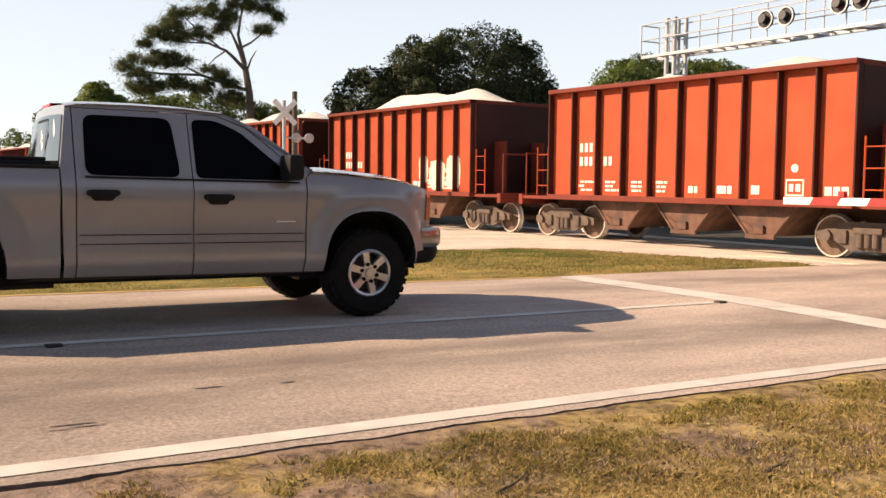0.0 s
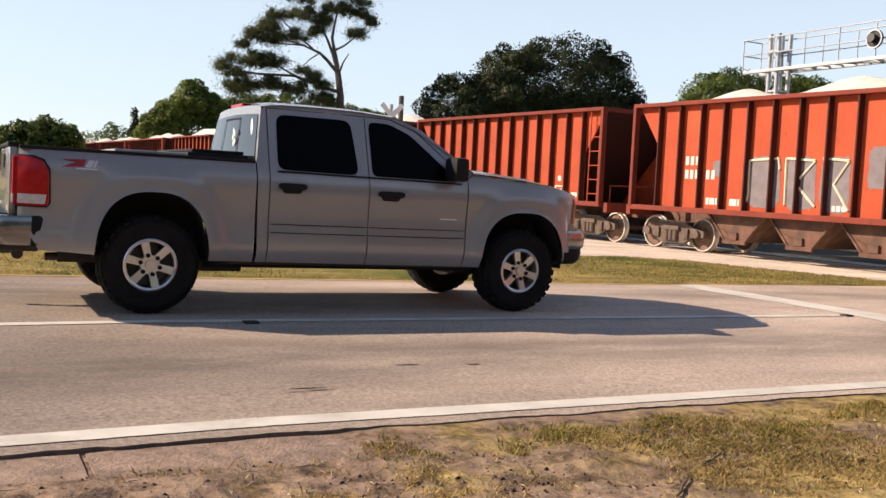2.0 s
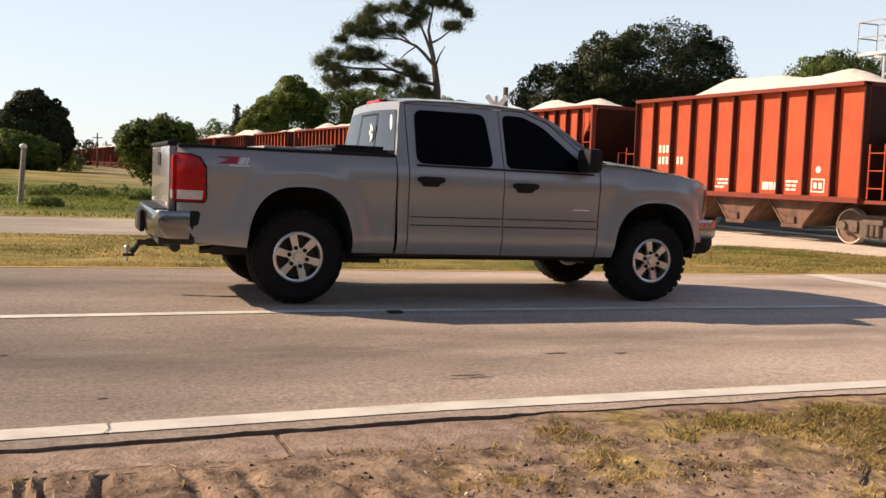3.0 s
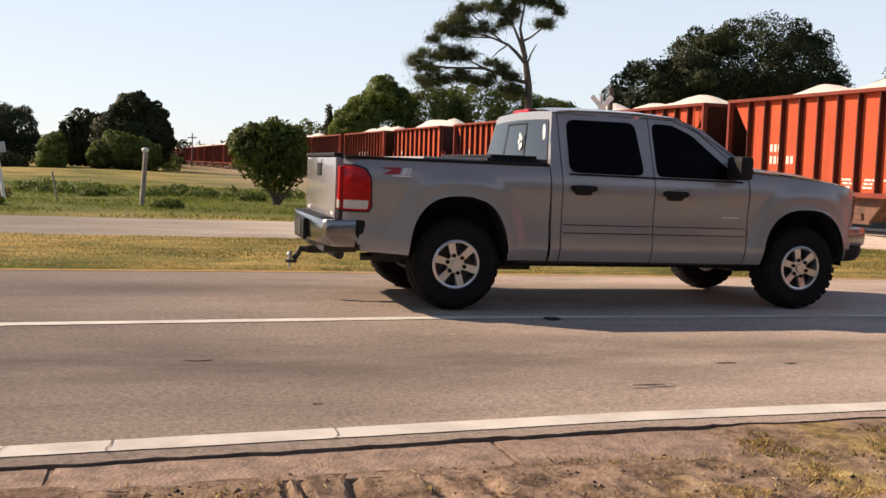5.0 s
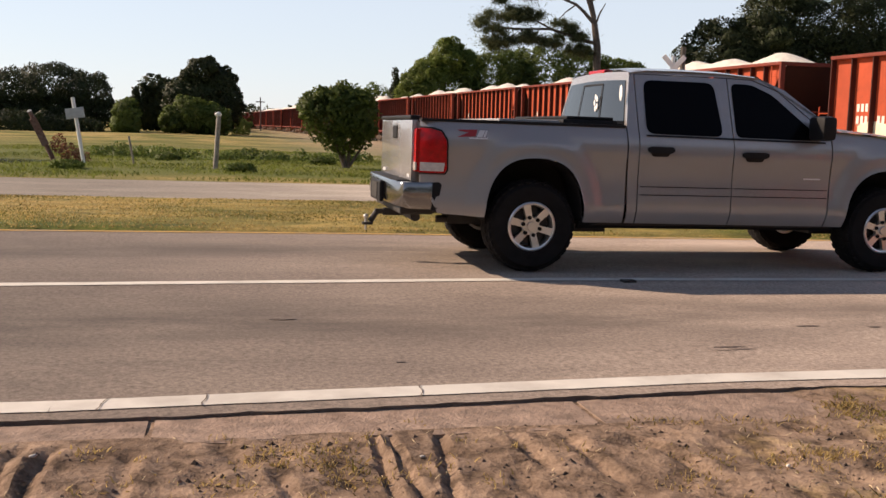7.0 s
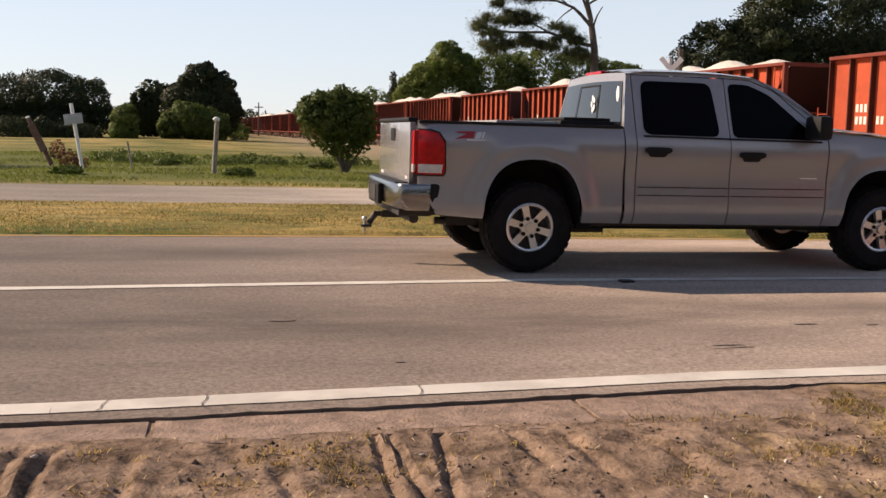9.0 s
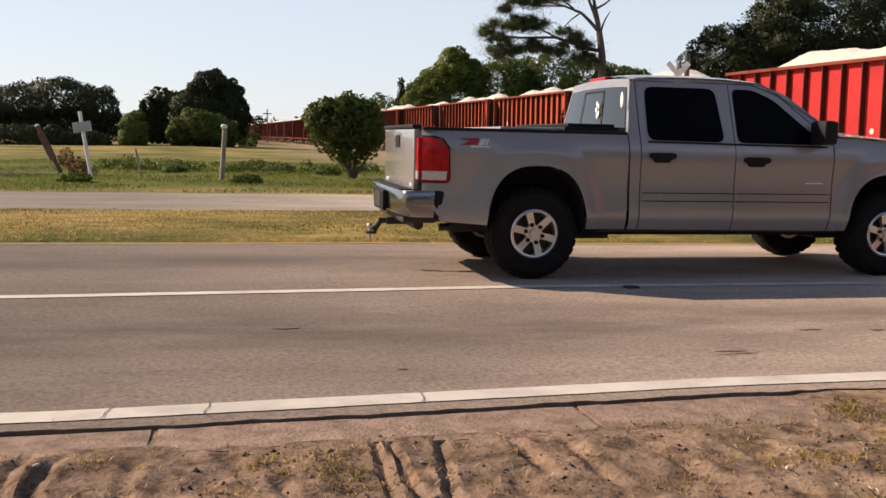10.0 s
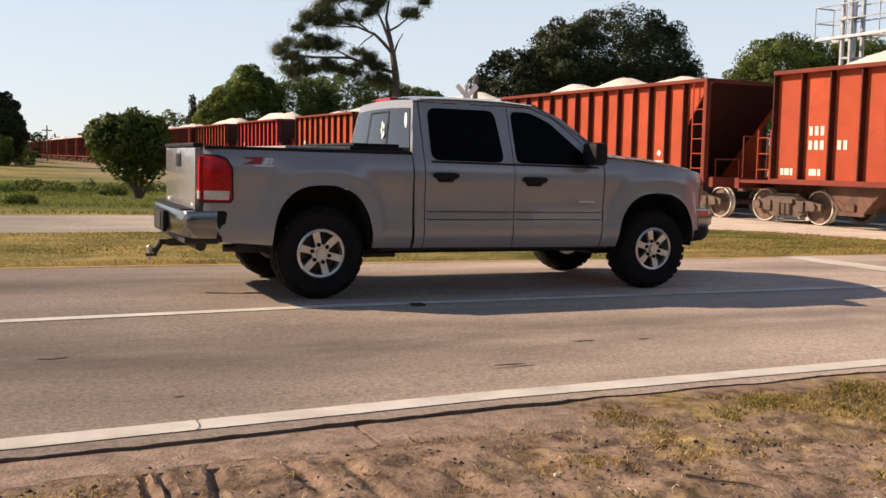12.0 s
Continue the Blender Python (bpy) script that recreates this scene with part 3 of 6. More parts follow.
def panel(name, outline, material, side=0, out=0.0, thick=0.018, step=0.07, label="", parent=None, yf=body_y):
    """A body panel bent to the truck's flank; side 0 is the flank at y = 0, side 1 the other."""
    bm = nb()
    bm.faces.new([bm.verts.new((x, 0, z)) for x, z in outline])
    bm.normal_update()
    xs, zs = [p[0] for p in outline], [p[1] for p in outline]
    for no, lo, hi in (((1, 0, 0), min(xs), max(xs)), ((0, 0, 1), min(zs), max(zs))):
        k = int((hi - lo) / step)
        for i in range(1, k + 1):
            c = lo + (hi - lo) * i / (k + 1)
            bmesh.ops.bisect_plane(bm, geom=bm.verts[:] + bm.edges[:] + bm.faces[:], plane_co=tuple(c * q for q in no), plane_no=no)
    inner = {}
    faces = bm.faces[:]
    rim = [e for e in bm.edges if len(e.link_faces) == 1]
    for v in bm.verts[:]:
        y = yf(v.co.x, v.co.z) - out
        v.co.y = y if side == 0 else TW - y
    sgn = 1 if side == 0 else -1
    for e in rim:
        for v in e.verts:
            if v not in inner:
                inner[v] = bm.verts.new(v.co + Vector((0, sgn * thick, 0)))
        a, b = e.verts
        bm.faces.new((a, b, inner[b], inner[a]))
    return part(name, bm, material, parent or truck, label, smooth=True)


for side in (0, 1):
    P = M["paint_truck"]
    bed = [(-1.04, 1.35), (-1.04, 0.80), (-0.88, 0.53), (-0.46, 0.50)] + arch(0.01, 0.42, 0.47, 0.62, 0.47, 0.50)[::-1] + [(0.50, 0.465), (0.875, 0.46), (0.875, 1.335)]
    panel("bed_side", bed, P, side, step=0.035)
    panel("cab_corner", [(0.905, 0.46), (0.993, 0.46), (0.993, 1.845), (0.975, 1.85), (0.945, 1.80), (0.885, 1.36)], P, side)
    panel("rear_door", [(1.003, 0.46), (1.945, 0.455), (1.945, 1.838), (1.003, 1.838)], P, side)
    panel("front_door", [(1.955, 0.455), (2.97, 0.45), (2.985, 1.31), (2.47, 1.735), (2.21, 1.832), (1.955, 1.838)], P, side)
    panel("roof_rail", [(2.992, 1.315), (3.07, 1.372), (2.55, 1.752), (2.27, 1.862), (1.9, 1.886), (1.05, 1.878), (0.96, 1.858), (0.985, 1.846), (1.95, 1.846), (2.22, 1.84), (2.478, 1.743)], P, side, step=0.12)
    fender = [(2.982, 0.45), (3.15, 0.45)] + arch(3.645, 0.40, 0.485, 0.61, 0.62, 0.45)[::-1] + [(4.35, 0.63), (4.45, 0.80), (4.44, 1.0), (4.37, 1.20), (3.95, 1.288), (3.08, 1.368), (2.998, 1.308)]
    panel("front_fender", fender, P, side, step=0.035)
    panel("side_window", rounded([(1.075, 1.292), (1.85, 1.284), (1.80, 1.79), (1.085, 1.79)], 0.085), M["glass_tint"], side, 0.006, 0.004, 0.12, "near-black tinted window")
    panel("side_window", rounded([(1.985, 1.284), (2.90, 1.278), (2.41, 1.70), (2.20, 1.79), (1.985, 1.793)], 0.06), M["glass_tint"], side, 0.006, 0.004, 0.12, "near-black tinted window")
    panel("window_trim", [(1.07, 1.268), (2.92, 1.252), (2.92, 1.268), (1.07, 1.284)], M["black_plastic"], side, 0.007, 0.006, 0.2)
    # shadow edges of the body-coloured door moulding, drawn as thin black strips
    for x0, x1, z in ((1.02, 1.935, 0.80), (1.965, 2.96, 0.80), (1.02, 1.935, 0.725), (1.965, 2.96, 0.725)):
        panel("door_moulding", [(x0, z), (x1, z), (x1, z + 0.008), (x0, z + 0.008)], M["black_plastic"], side, 0.004, 0.006, 0.3)
    for x0, x1, z in ((1.075, 1.335, 1.147), (2.035, 2.30, 1.122)):
        h = panel("door_handle", [(x0, z - 0.012), (x0 + 0.03, z - 0.03), (x1 - 0.03, z - 0.03), (x1, z - 0.012), (x1, z + 0.016), (x1 - 0.03, z + 0.028), (x0 + 0.03, z + 0.028), (x0, z + 0.016)], M["black_plastic"], side, 0.03, 0.03, 0.1, "black pull handle")
    # shade in the handle recesses, painted as flat near-black patches on the doors
    for x0, x1, z in ((1.12, 1.29, 1.128), (2.08, 2.255, 1.103)):
        panel("handle_bowl", rounded([(x0, z - 0.045), (x1, z - 0.045), (x1 + 0.02, z + 0.03), (x0 - 0.02, z + 0.03)], 0.03), M["liner"], side, 0.003, 0.003, 0.1, "flat dark patch painted as the shade of the handle bowl")
    # arch lip and liner
    for (cx, cz), a, hgt in ((ARCHES[0], 0.47, 0.62), (ARCHES[1], 0.485, 0.61)):
        bm = nb()
        ring = arch(cx, cz, a - 0.005, hgt - 0.005, cz + 0.05, cz + 0.05, 22)
        y0, y1 = (0.02, 0.42) if side == 0 else (TW - 0.02, TW - 0.42)
        for (xa, za), (xb, zb) in zip(ring, ring[1:]):
            bm.faces.new([bm.verts.new(p) for p in ((xa, y0, za), (xb, y0, zb), (xb, y1, zb), (xa, y1, za))])
        bm.faces.new([bm.verts.new((x, y1, z)) for x, z in ring])
        part("wheel_liner", bm, M["liner"], truck)
    # tail lamp wraps the corner
    lamp = panel("tail_lamp", [(-1.05, 0.885), (-0.835, 0.885), (-0.815, 0.92), (-0.825, 1.17), (-0.87, 1.245), (-0.95, 1.27), (-1.05, 1.275)], M["lamp_red"], side, 0.016, 0.03, 0.05, "red tail lamp")
    panel("reversing_lens", [(-1.045, 0.90), (-0.845, 0.90), (-0.835, 0.975), (-1.045, 0.975)], M["lamp_clear"], side, 0.021, 0.012, 0.08, "clear reversing lens", lamp)
    panel("lamp_bezel", [(-1.055, 0.872), (-0.825, 0.872), (-0.80, 0.91), (-0.81, 1.18), (-0.86, 1.26), (-0.94, 1.285), (-1.05, 1.288), (-1.05, 1.278), (-0.95, 1.274), (-0.868, 1.25), (-0.82, 1.17), (-0.812, 0.915), (-0.832, 0.884), (-1.055, 0.884)], M["black_plastic"], side, 0.012, 0.02, 0.1, "", lamp)
    bm = nb()
    ya, yb = (0.07, 0.155) if side == 0 else (TW - 0.155, TW - 0.07)
    box(bm, -1.085, -1.03, ya, yb, 0.89, 1.27, 0.012)
    part("rear_lens", bm, M["lamp_red"], lamp)
    bm = nb()
    box(bm, -1.088, -1.06, ya, yb, 0.90, 0.975, 0.006)
    part("rear_lens", bm, M["lamp_clear"], lamp)
    # bed rail cap and inner wall
    bm = nb()
    ya, yb = (0.05, 0.16) if side == 0 else (TW - 0.16, TW - 0.05)
    box(bm, -1.04, 0.875, ya, yb, 1.335, 1.362, 0.008)
    part("rail_cap", bm, M["black_plastic"], truck)
    bm = nb()
    ya, yb = (0.13, 0.15) if side == 0 else (TW - 0.15, TW - 0.13)
    box(bm, -1.03, 0.87, ya, yb, 1.04, 1.34)
    part("bed_wall", bm, M["paint_truck"], truck)
    # headlamp wrapping the front corner
    panel("headlamp", [(4.28, 0.92), (4.425, 0.91), (4.41, 1.13), (4.29, 1.17)], M["lamp_amber"], side, 0.012, 0.02, 0.05, "amber corner of the headlamp")
    # door mirror
    mirror_y = (-0.21, 0.05) if side == 0 else (TW - 0.05, TW + 0.21)
    bm = nb()
    box(bm, 2.73, 2.88, mirror_y[0], mirror_y[1], 1.28, 1.51, 0.045)
    part("door_mirror", bm, M["black_plastic"], truck, "black door mirror", smooth=True)

# flank decal, near side: plain slanted shapes
for pts, mt in (([(-0.73, 1.205), (-0.56, 1.215), (-0.54, 1.275), (-0.72, 1.27), (-0.70, 1.258), (-0.62, 1.25)], "decal_red"), ([(-0.55, 1.21), (-0.50, 1.21), (-0.47, 1.27), (-0.52, 1.27)], "decal_grey"), ([(-0.49, 1.21), (-0.47, 1.21), (-0.445, 1.27), (-0.465, 1.27)], "decal_grey"), ([(-0.62, 1.192), (-0.45, 1.192), (-0.45, 1.205), (-0.62, 1.205)], "decal_grey")):
    panel("decal", pts, M[mt], 0, 0.003, 0.002, 0.3, "slanted flank decal")
panel("door_badge", [(2.70, 0.905), (2.88, 0.905), (2.88, 0.917), (2.70, 0.917)], M["decal_grey"], 0, 0.004, 0.003, 0.3)

# roof, windscreen, rear wall, bonnet
ROOF = ((0.955, 1.858), (1.1, 1.884), (1.5, 1.892), (1.9, 1.888), (2.27, 1.862))


def along(profile, x):
    return float(np.interp(x, [p[0] for p in profile], [p[1] for p in profile]))


bm = nb()
sheet(bm, lin(0.95, 2.28, 16), lin(-1.035, 1.035, 15), lambda x, s: (x, TW / 2 + s * (TW / 2 - body_y(x, along(ROOF, x)) + 0.004), along(ROOF, x) + 0.035 * (1 - s * s) + 0.012 * (1 - s**8)))
part("roof", bm, M["paint_truck"], truck, smooth=True)
bm = nb()
sheet(bm, lin(0, 1, 8), lin(-1, 1, 11), lambda t, s: (2.27 + 0.80 * t + 0.10 * (1 - s * s), TW / 2 + s * (0.765 + 0.19 * t), 1.872 - 0.495 * t + 0.035 * (1 - s * s) * (1 - t)))
part("windscreen", bm, M["glass_tint"], truck, "dark windscreen", smooth=True)
bm = nb()


def cab_back(t, s, out=0.0, ins=0.0):
    return (0.885 + 0.07 * t - 0.03 * (1 - s * s) - out, TW / 2 + s * ((1 - t) * 0.945 + t * 0.755 - ins), 1.30 + 0.56 * t + 0.02 * t * (1 - s * s))


sheet(bm, lin(-0.9, 1, 8), lin(-1, 1, 11), lambda t, s: cab_back(max(t, 0), s) if t >= 0 else (0.885, TW / 2 + s * 0.96, 1.30 + 0.9 * t))
part("cab_rear_wall", bm, M["paint_truck"], truck, smooth=True)
bm = nb()
sheet(bm, lin(0.10, 0.86, 6), lin(-0.94, 0.94, 11), lambda t, s: cab_back(t, s, 0.008))
rear_glass = part("rear_window", bm, M["glass_rear"], truck, "dark rear window reflecting the sky", smooth=True)
bm = nb()
for s0, s1 in ((-0.34, -0.315), (0.315, 0.34)):
    sheet(bm, lin(0.12, 0.80, 3), (s0, s1), lambda t, s: cab_back(t, s, 0.014))
for t0, t1 in ((0.12, 0.15), (0.78, 0.81)):
    sheet(bm, (t0, t1), lin(-0.34, 0.34, 5), lambda t, s: cab_back(t, s, 0.0135))
part("slider_frame", bm, M["black_plastic"], rear_glass)
bm = nb()
for i in range(5):
    a = i * 1.2566
    ball(bm, (0.862, 0.82 + 0.035 * math.cos(a), 1.58 + 0.06 * math.sin(a)), 0.022, 0.08, 1, 1.4, 8, 6)
part("window_sticker", bm, M["white_paint"], rear_glass, "white window sticker")
bm = nb()
ball(bm, (0.862, 0.20, 1.66), 0.05, 0.06, 0.7, 1.5)
part("window_sticker", bm, M["white_paint"], rear_glass, "white window sticker")
bm = nb()
box(bm, 0.925, 1.02, 0.80, 1.23, 1.865, 1.91, 0.015)
part("brake_lamp", bm, M["lamp_red"], truck, "red high brake lamp")
HOOD = ((3.0, 1.372), (3.4, 1.352), (3.9, 1.305), (4.18, 1.25), (4.38, 1.18))
bm = nb()
sheet(bm, lin(3.03, 4.38, 16), lin(-1, 1, 17), lambda x, s: (x + 0.16 * (1 - s * s) * clamp01((x - 3.6) / 0.7) - 0.10 * (1 - s * s) * clamp01((3.4 - x) / 0.4), TW / 2 + s * (TW / 2 - body_y(x, 1.25) - 0.01), along(HOOD, x) + 0.03 * (1 - s**4) + 0.035 * smooth01((0.62 - abs(s)) / 0.2) * clamp01((x - 3.0) / 0.4)))
part("bonnet", bm, M["paint_truck"], truck, smooth=True)
bm = nb()
sheet(bm, lin(0.62, 1.2, 5), lin(-0.70, 0.70, 11), lambda z, s: (4.40 + 0.14 * (1 - s * s), TW / 2 + s * 0.95, z))
part("grille", bm, M["black_plastic"], truck)
NOSE = [(4.12, 0.02), (4.34, 0.035), (4.43, 0.075), (4.485, 0.15), (4.54, 0.32), (4.60, 0.65)]
nose = NOSE + [(4.62, TW / 2)] + [(x, TW - y) for x, y in NOSE[::-1]]


def wrap(section):
    bm = nb()
    sheet(bm, range(len(nose)), range(len(section)), lambda i, j: (nose[i][0] + section[j][0], nose[i][1] - section[j][0] * (0.4 if i < 4 else -0.4 if i > len(nose) - 5 else 0), section[j][1]))
    return bm


part("front_bumper", wrap([(-0.06, 0.845), (-0.01, 0.84), (0.004, 0.81), (0.006, 0.74), (0.0, 0.68), (-0.02, 0.655), (-0.06, 0.65)]), M["chrome"], truck, "chrome front bumper", smooth=True)
part("valance", wrap([(-0.05, 0.652), (-0.025, 0.648), (-0.02, 0.60), (-0.04, 0.54), (-0.08, 0.50), (-0.16, 0.49)]), M["black_plastic"], truck, "black plastic lower valance", smooth=True)

# load bed, tailgate, rear bumper, hitch
bm = nb()
box(bm, -1.03, 0.87, 0.14, 1.89, 1.02, 1.05)
box(bm, 0.85, 0.875, 0.14, 1.89, 0.83, 1.34)
part("bed_floor", bm, M["black_plastic"], truck)
bm = nb()
box(bm, -1.105, -1.045, 0.165, 1.865, 0.795, 1.345, 0.016)
gate_part = part("tailgate", bm, M["paint_truck"], truck, "sunlit tailgate", smooth=True)
bm = nb()
box(bm, -1.12, -1.03, 0.17, 1.86, 1.347, 1.385, 0.014)
part("tailgate_cap", bm, M["black_plastic"], gate_part, "black plastic cap strip")
bm = nb()
box(bm, -1.116, -1.10, 0.90, 1.13, 1.17, 1.29, 0.012)
part("tailgate_handle", bm, M["black_plastic"], gate_part)
for ya, yb in ((0.22, 0.34), (1.55, 1.72)):
    bm = nb()
    box(bm, -1.109, -1.103, ya, yb, 0.83, 0.86)
    part("tailgate_badge", bm, M["decal_grey"], gate_part)
bm = nb()
PLAN = [(-0.935, 0.012), (-1.13, 0.022), (-1.185, 0.05), (-1.215, 0.12), (-1.245, 0.5)]
plan = PLAN + [(-1.25, 1.015)] + [(x, TW - y) for x, y in PLAN[::-1]]
SEC = [(0.05, 0.80), (0.008, 0.797), (-0.002, 0.785), (-0.005, 0.70), (-0.002, 0.61), (0.015, 0.575), (0.07, 0.56)]
sheet(bm, range(len(plan)), range(len(SEC)), lambda i, j: (plan[i][0] + SEC[j][0], plan[i][1] + (SEC[j][0] if i < 3 else -SEC[j][0] if i > len(plan) - 4 else 0) * 0.6, SEC[j][1]))
bumper = part("rear_bumper", bm, M["chrome"], truck, "chrome rear bumper", smooth=True)
bm = nb()
box(bm, -1.22, -1.05, 0.20, 1.83, 0.79, 0.808, 0.006)
part("step_pad", bm, M["black_plastic"], bumper)
bm = nb()
box(bm, -1.296, -1.25, 0.72, 1.31, 0.57, 0.77, 0.02)
part("plate_recess", bm, M["black_plastic"], bumper)
bm = nb()
box(bm, -1.302, -1.29, 0.86, 1.17, 0.60, 0.745)
part("blank_plate", bm, M["steel_dark"], bumper)
for y0, y1 in ((0.005, 0.11), (TW - 0.11, TW - 0.005)):
    bm = nb()
    box(bm, -0.945, -0.84, y0, y1, 0.545, 0.81, 0.03)
    part("bumper_cap", bm, M["black_plastic"], bumper, "black plastic end cap", smooth=True)
bm = nb()
box(bm, -1.17, -0.86, 0.30, 1.73, 0.49, 0.565, 0.02)
tube(bm, (-1.02, 0.32, 0.47), (-1.02, 1.71, 0.47), 0.045)
part("hitch_crossbar", bm, M["steel_dark"], truck)
hitch = nb()
box(hitch, -1.22, -1.0, 0.915, 0.985, 0.425, 0.495, 0.006)
box(hitch, -1.30, -1.18, 0.925, 0.975, 0.435, 0.485, 0.006)
tube(hitch, (-1.28, 0.95, 0.46), (-1.345, 0.95, 0.36), 0.028)
box(hitch, -1.42, -1.32, 0.91, 0.99, 0.33, 0.355, 0.006)
hitch_part = part("tow_hitch", hitch, M["steel_dark"], truck, "black tow hitch")
bm = nb()
tube(bm, (-1.385, 0.95, 0.355), (-1.385, 0.95, 0.39), 0.015)
ball(bm, (-1.385, 0.95, 0.408), 0.027)
tube(bm, (-1.385, 0.95, 0.33), (-1.385, 0.95, 0.28), 0.012)
part("tow_ball", bm, M["alloy"], hitch_part, "bright tow ball", smooth=True)

# underside
bm = nb()
box(bm, -0.70, 4.25, 0.40, 0.52, 0.40, 0.52)
box(bm, -0.70, 4.25, TW - 0.52, TW - 0.40, 0.40, 0.52)
box(bm, 0.5, 3.1, 0.12, TW - 0.12, 0.43, 0.49)
box(bm, 3.1, 4.3, 0.45, TW - 0.45, 0.34, 0.95)
box(bm, 0.2, 0.9, 0.5, TW - 0.5, 0.33, 0.6)
part("chassis_frame", bm, M["steel_dark"], truck)
bm = nb()
tube(bm, (0.0, 0.25, 0.42), (0.0, TW - 0.25, 0.42), 0.055)
ball(bm, (0.0, 1.0, 0.41), 0.16)
part("rear_axle", bm, M["steel_dark"], truck, smooth=True)
bm = nb()
tube(bm, (3.645, 0.3, 0.40), (3.645, TW - 0.3, 0.40), 0.04)
part("front_axle", bm, M["steel_dark"], truck, smooth=True)
bm = nb()
tube(bm, (-0.80, 0.45, 0.44), (-0.2, 0.45, 0.46), 0.035)
tube(bm, (-0.45, 0.42, 0.62), (0.0, 0.36, 0.36), 0.03)
part("exhaust_pipe", bm, M["steel_dark"], truck, smooth=True)
for side in (0, 1):
    panel("rocker", [(0.47, 0.40), (3.12, 0.40), (3.12, 0.455), (0.47, 0.465)], M["black_plastic"], side, -0.07, 0.05, 0.3)


def build_wheel(parent, x, z, near):
    s = 1 if near else -1
    y = 0.03 if near else TW - 0.03
    w = new("wheel")
    w.parent = parent
    w.matrix_basis = pose(x, y, z, 0, 17 * x, 0 if near else 180)
    bm = nb()
    lathe(bm, [(0.222, 0.0), (0.29, -0.022), (0.36, -0.02), (0.392, 0.008), (0.414, 0.06), (0.421, 0.14), (0.418, 0.22), (0.405, 0.268), (0.365, 0.30), (0.222, 0.28)], 40)
    part("tyre", bm, M["rubber"], w, "chunky black off-road tyre", smooth=True)
    bm = nb()
    for i in range(30):
        for row, yy in ((0, 0.022), (1, 0.10), (2, 0.18), (3, 0.258)):
            a = 2 * math.pi * (i + 0.5 * (row % 2)) / 30
            r = bmesh.ops.create_cube(bm, size=1.0, matrix=Matrix.Rotation(-a, 4, "Y") @ Matrix.Translation((0.414 if row in (1, 2) else 0.396, yy + (0.008 if row == 0 else 0), 0)) @ Matrix.Diagonal((0.018, 0.066, 0.056, 1)))
    tagged(part("tread", bm, M["rubber"], w), kind="stuff")
    bm = nb()
    lathe(bm, [(0.225, -0.004), (0.214, -0.012), (0.198, -0.006), (0.192, 0.03), (0.192, 0.24), (0.222, 0.24)], 40)
    for i in range(6):
        a = 2 * math.pi * (i + 0.25) / 6
        m = Matrix.Rotation(a, 4, "Y")
        pts = [(0.05, -0.028), (0.2, -0.034), (0.2, 0.034), (0.05, 0.028)]
        lo = [bm.verts.new(m @ Vector((u, 0.012 if u < 0.1 else -0.002, v))) for u, v in pts]
        hi = [bm.verts.new(m @ Vector((u, 0.05, v))) for u, v in pts]
        bm.faces.new(lo)
        for k in range(4):
            bm.faces.new((lo[k], hi[k], hi[(k + 1) % 4], lo[(k + 1) % 4]))
    tube(bm, (0, 0.05, 0), (0, 0.012, 0), 0.085, 0.08, 20)
    tube(bm, (0, 0.008, 0), (0, -0.012, 0), 0.045, 0.04, 20)
    rim = part("rim", bm, M["alloy"], w, "six-spoke bright alloy rim", smooth=True)
    bm = nb()
    for i in range(6):
        a = 2 * math.pi * (i + 0.25) / 6
        tube(bm, (0.082 * math.cos(a), -0.004, -0.082 * math.sin(a)), (0.082 * math.cos(a), 0.05, -0.082 * math.sin(a)), 0.019, seg=8)
    tagged(part("lug_recess", bm, M["black_plastic"], rim), kind="stuff")
    bm = nb()
    tube(bm, (0, 0.09, 0), (0, 0.10, 0), 0.17, seg=24)
    tube(bm, (0, 0.10, 0), (0, 0.2, 0), 0.188, seg=24)
    part("brake_disc", bm, M["steel_dark"], rim)


for x, z in ((0.0, 0.42), (3.645, 0.42)):
    build_wheel(truck, x, z, True)
    build_wheel(truck, x, z, False)

# folded cover and a tool chest lying in the bed
bm = nb()
box(bm, 0.30, 0.84, 0.17, 1.86, 1.30, 1.40, 0.02)
box(bm, 0.34, 0.80, 0.19, 1.84, 1.40, 1.43, 0.012)
folded = link("folded_bed_cover", bm, M["black_plastic"])
folded.matrix_basis = pose(0, 0, 0, 0, 0.57, 0)
tagged(folded, "black folded cover lying across the truck bed", "bed cover")
bm = nb()
box(bm, -0.30, 0.28, 0.20, 1.83, 1.345, 1.385, 0.012)
box(bm, -0.28, 0.26, 0.25, 1.78, 1.05, 1.345)
chest = link("tool_chest", bm, M["cover_grey"])
chest.matrix_basis = pose(0, 0, 0, 0, 0.57, 0)
tagged(chest, "grey lidded chest standing in the truck bed", "tool chest")

# ---- the train ----
RAIL_P, RAIL_SLOPE = Vector((15.712, 10.0, -0.163)), -0.065
RAIL_U = Vector((RAIL_SLOPE, 1.0, 0.0)).normalized()
RAIL_N = Vector((-RAIL_U.y, RAIL_U.x, 0.0))
TRACK = RAIL_P - RAIL_N * 0.75
TRACK_DEG = math.degrees(math.atan2(RAIL_U.y, RAIL_U.x))
SPEED, PITCH, START = 17.858, 12.012, 9.657
SILL, TOP = 1.09, 3.77


def on_track(s, x=0.0, y=0.0, z=0.0):
    p = TRACK + RAIL_U * s
    return Matrix.Translation(p) @ Matrix.Rotation(radians(TRACK_DEG), 4, "Z") @ Matrix.Translation((x, y, z))


def drift(k):
    """Slack in the couplings adds up along the train."""
    return 0.0 if k <= 8 else 0.25 if k < 14 else 0.5


SHARED, WHEELSETS = {}, {}


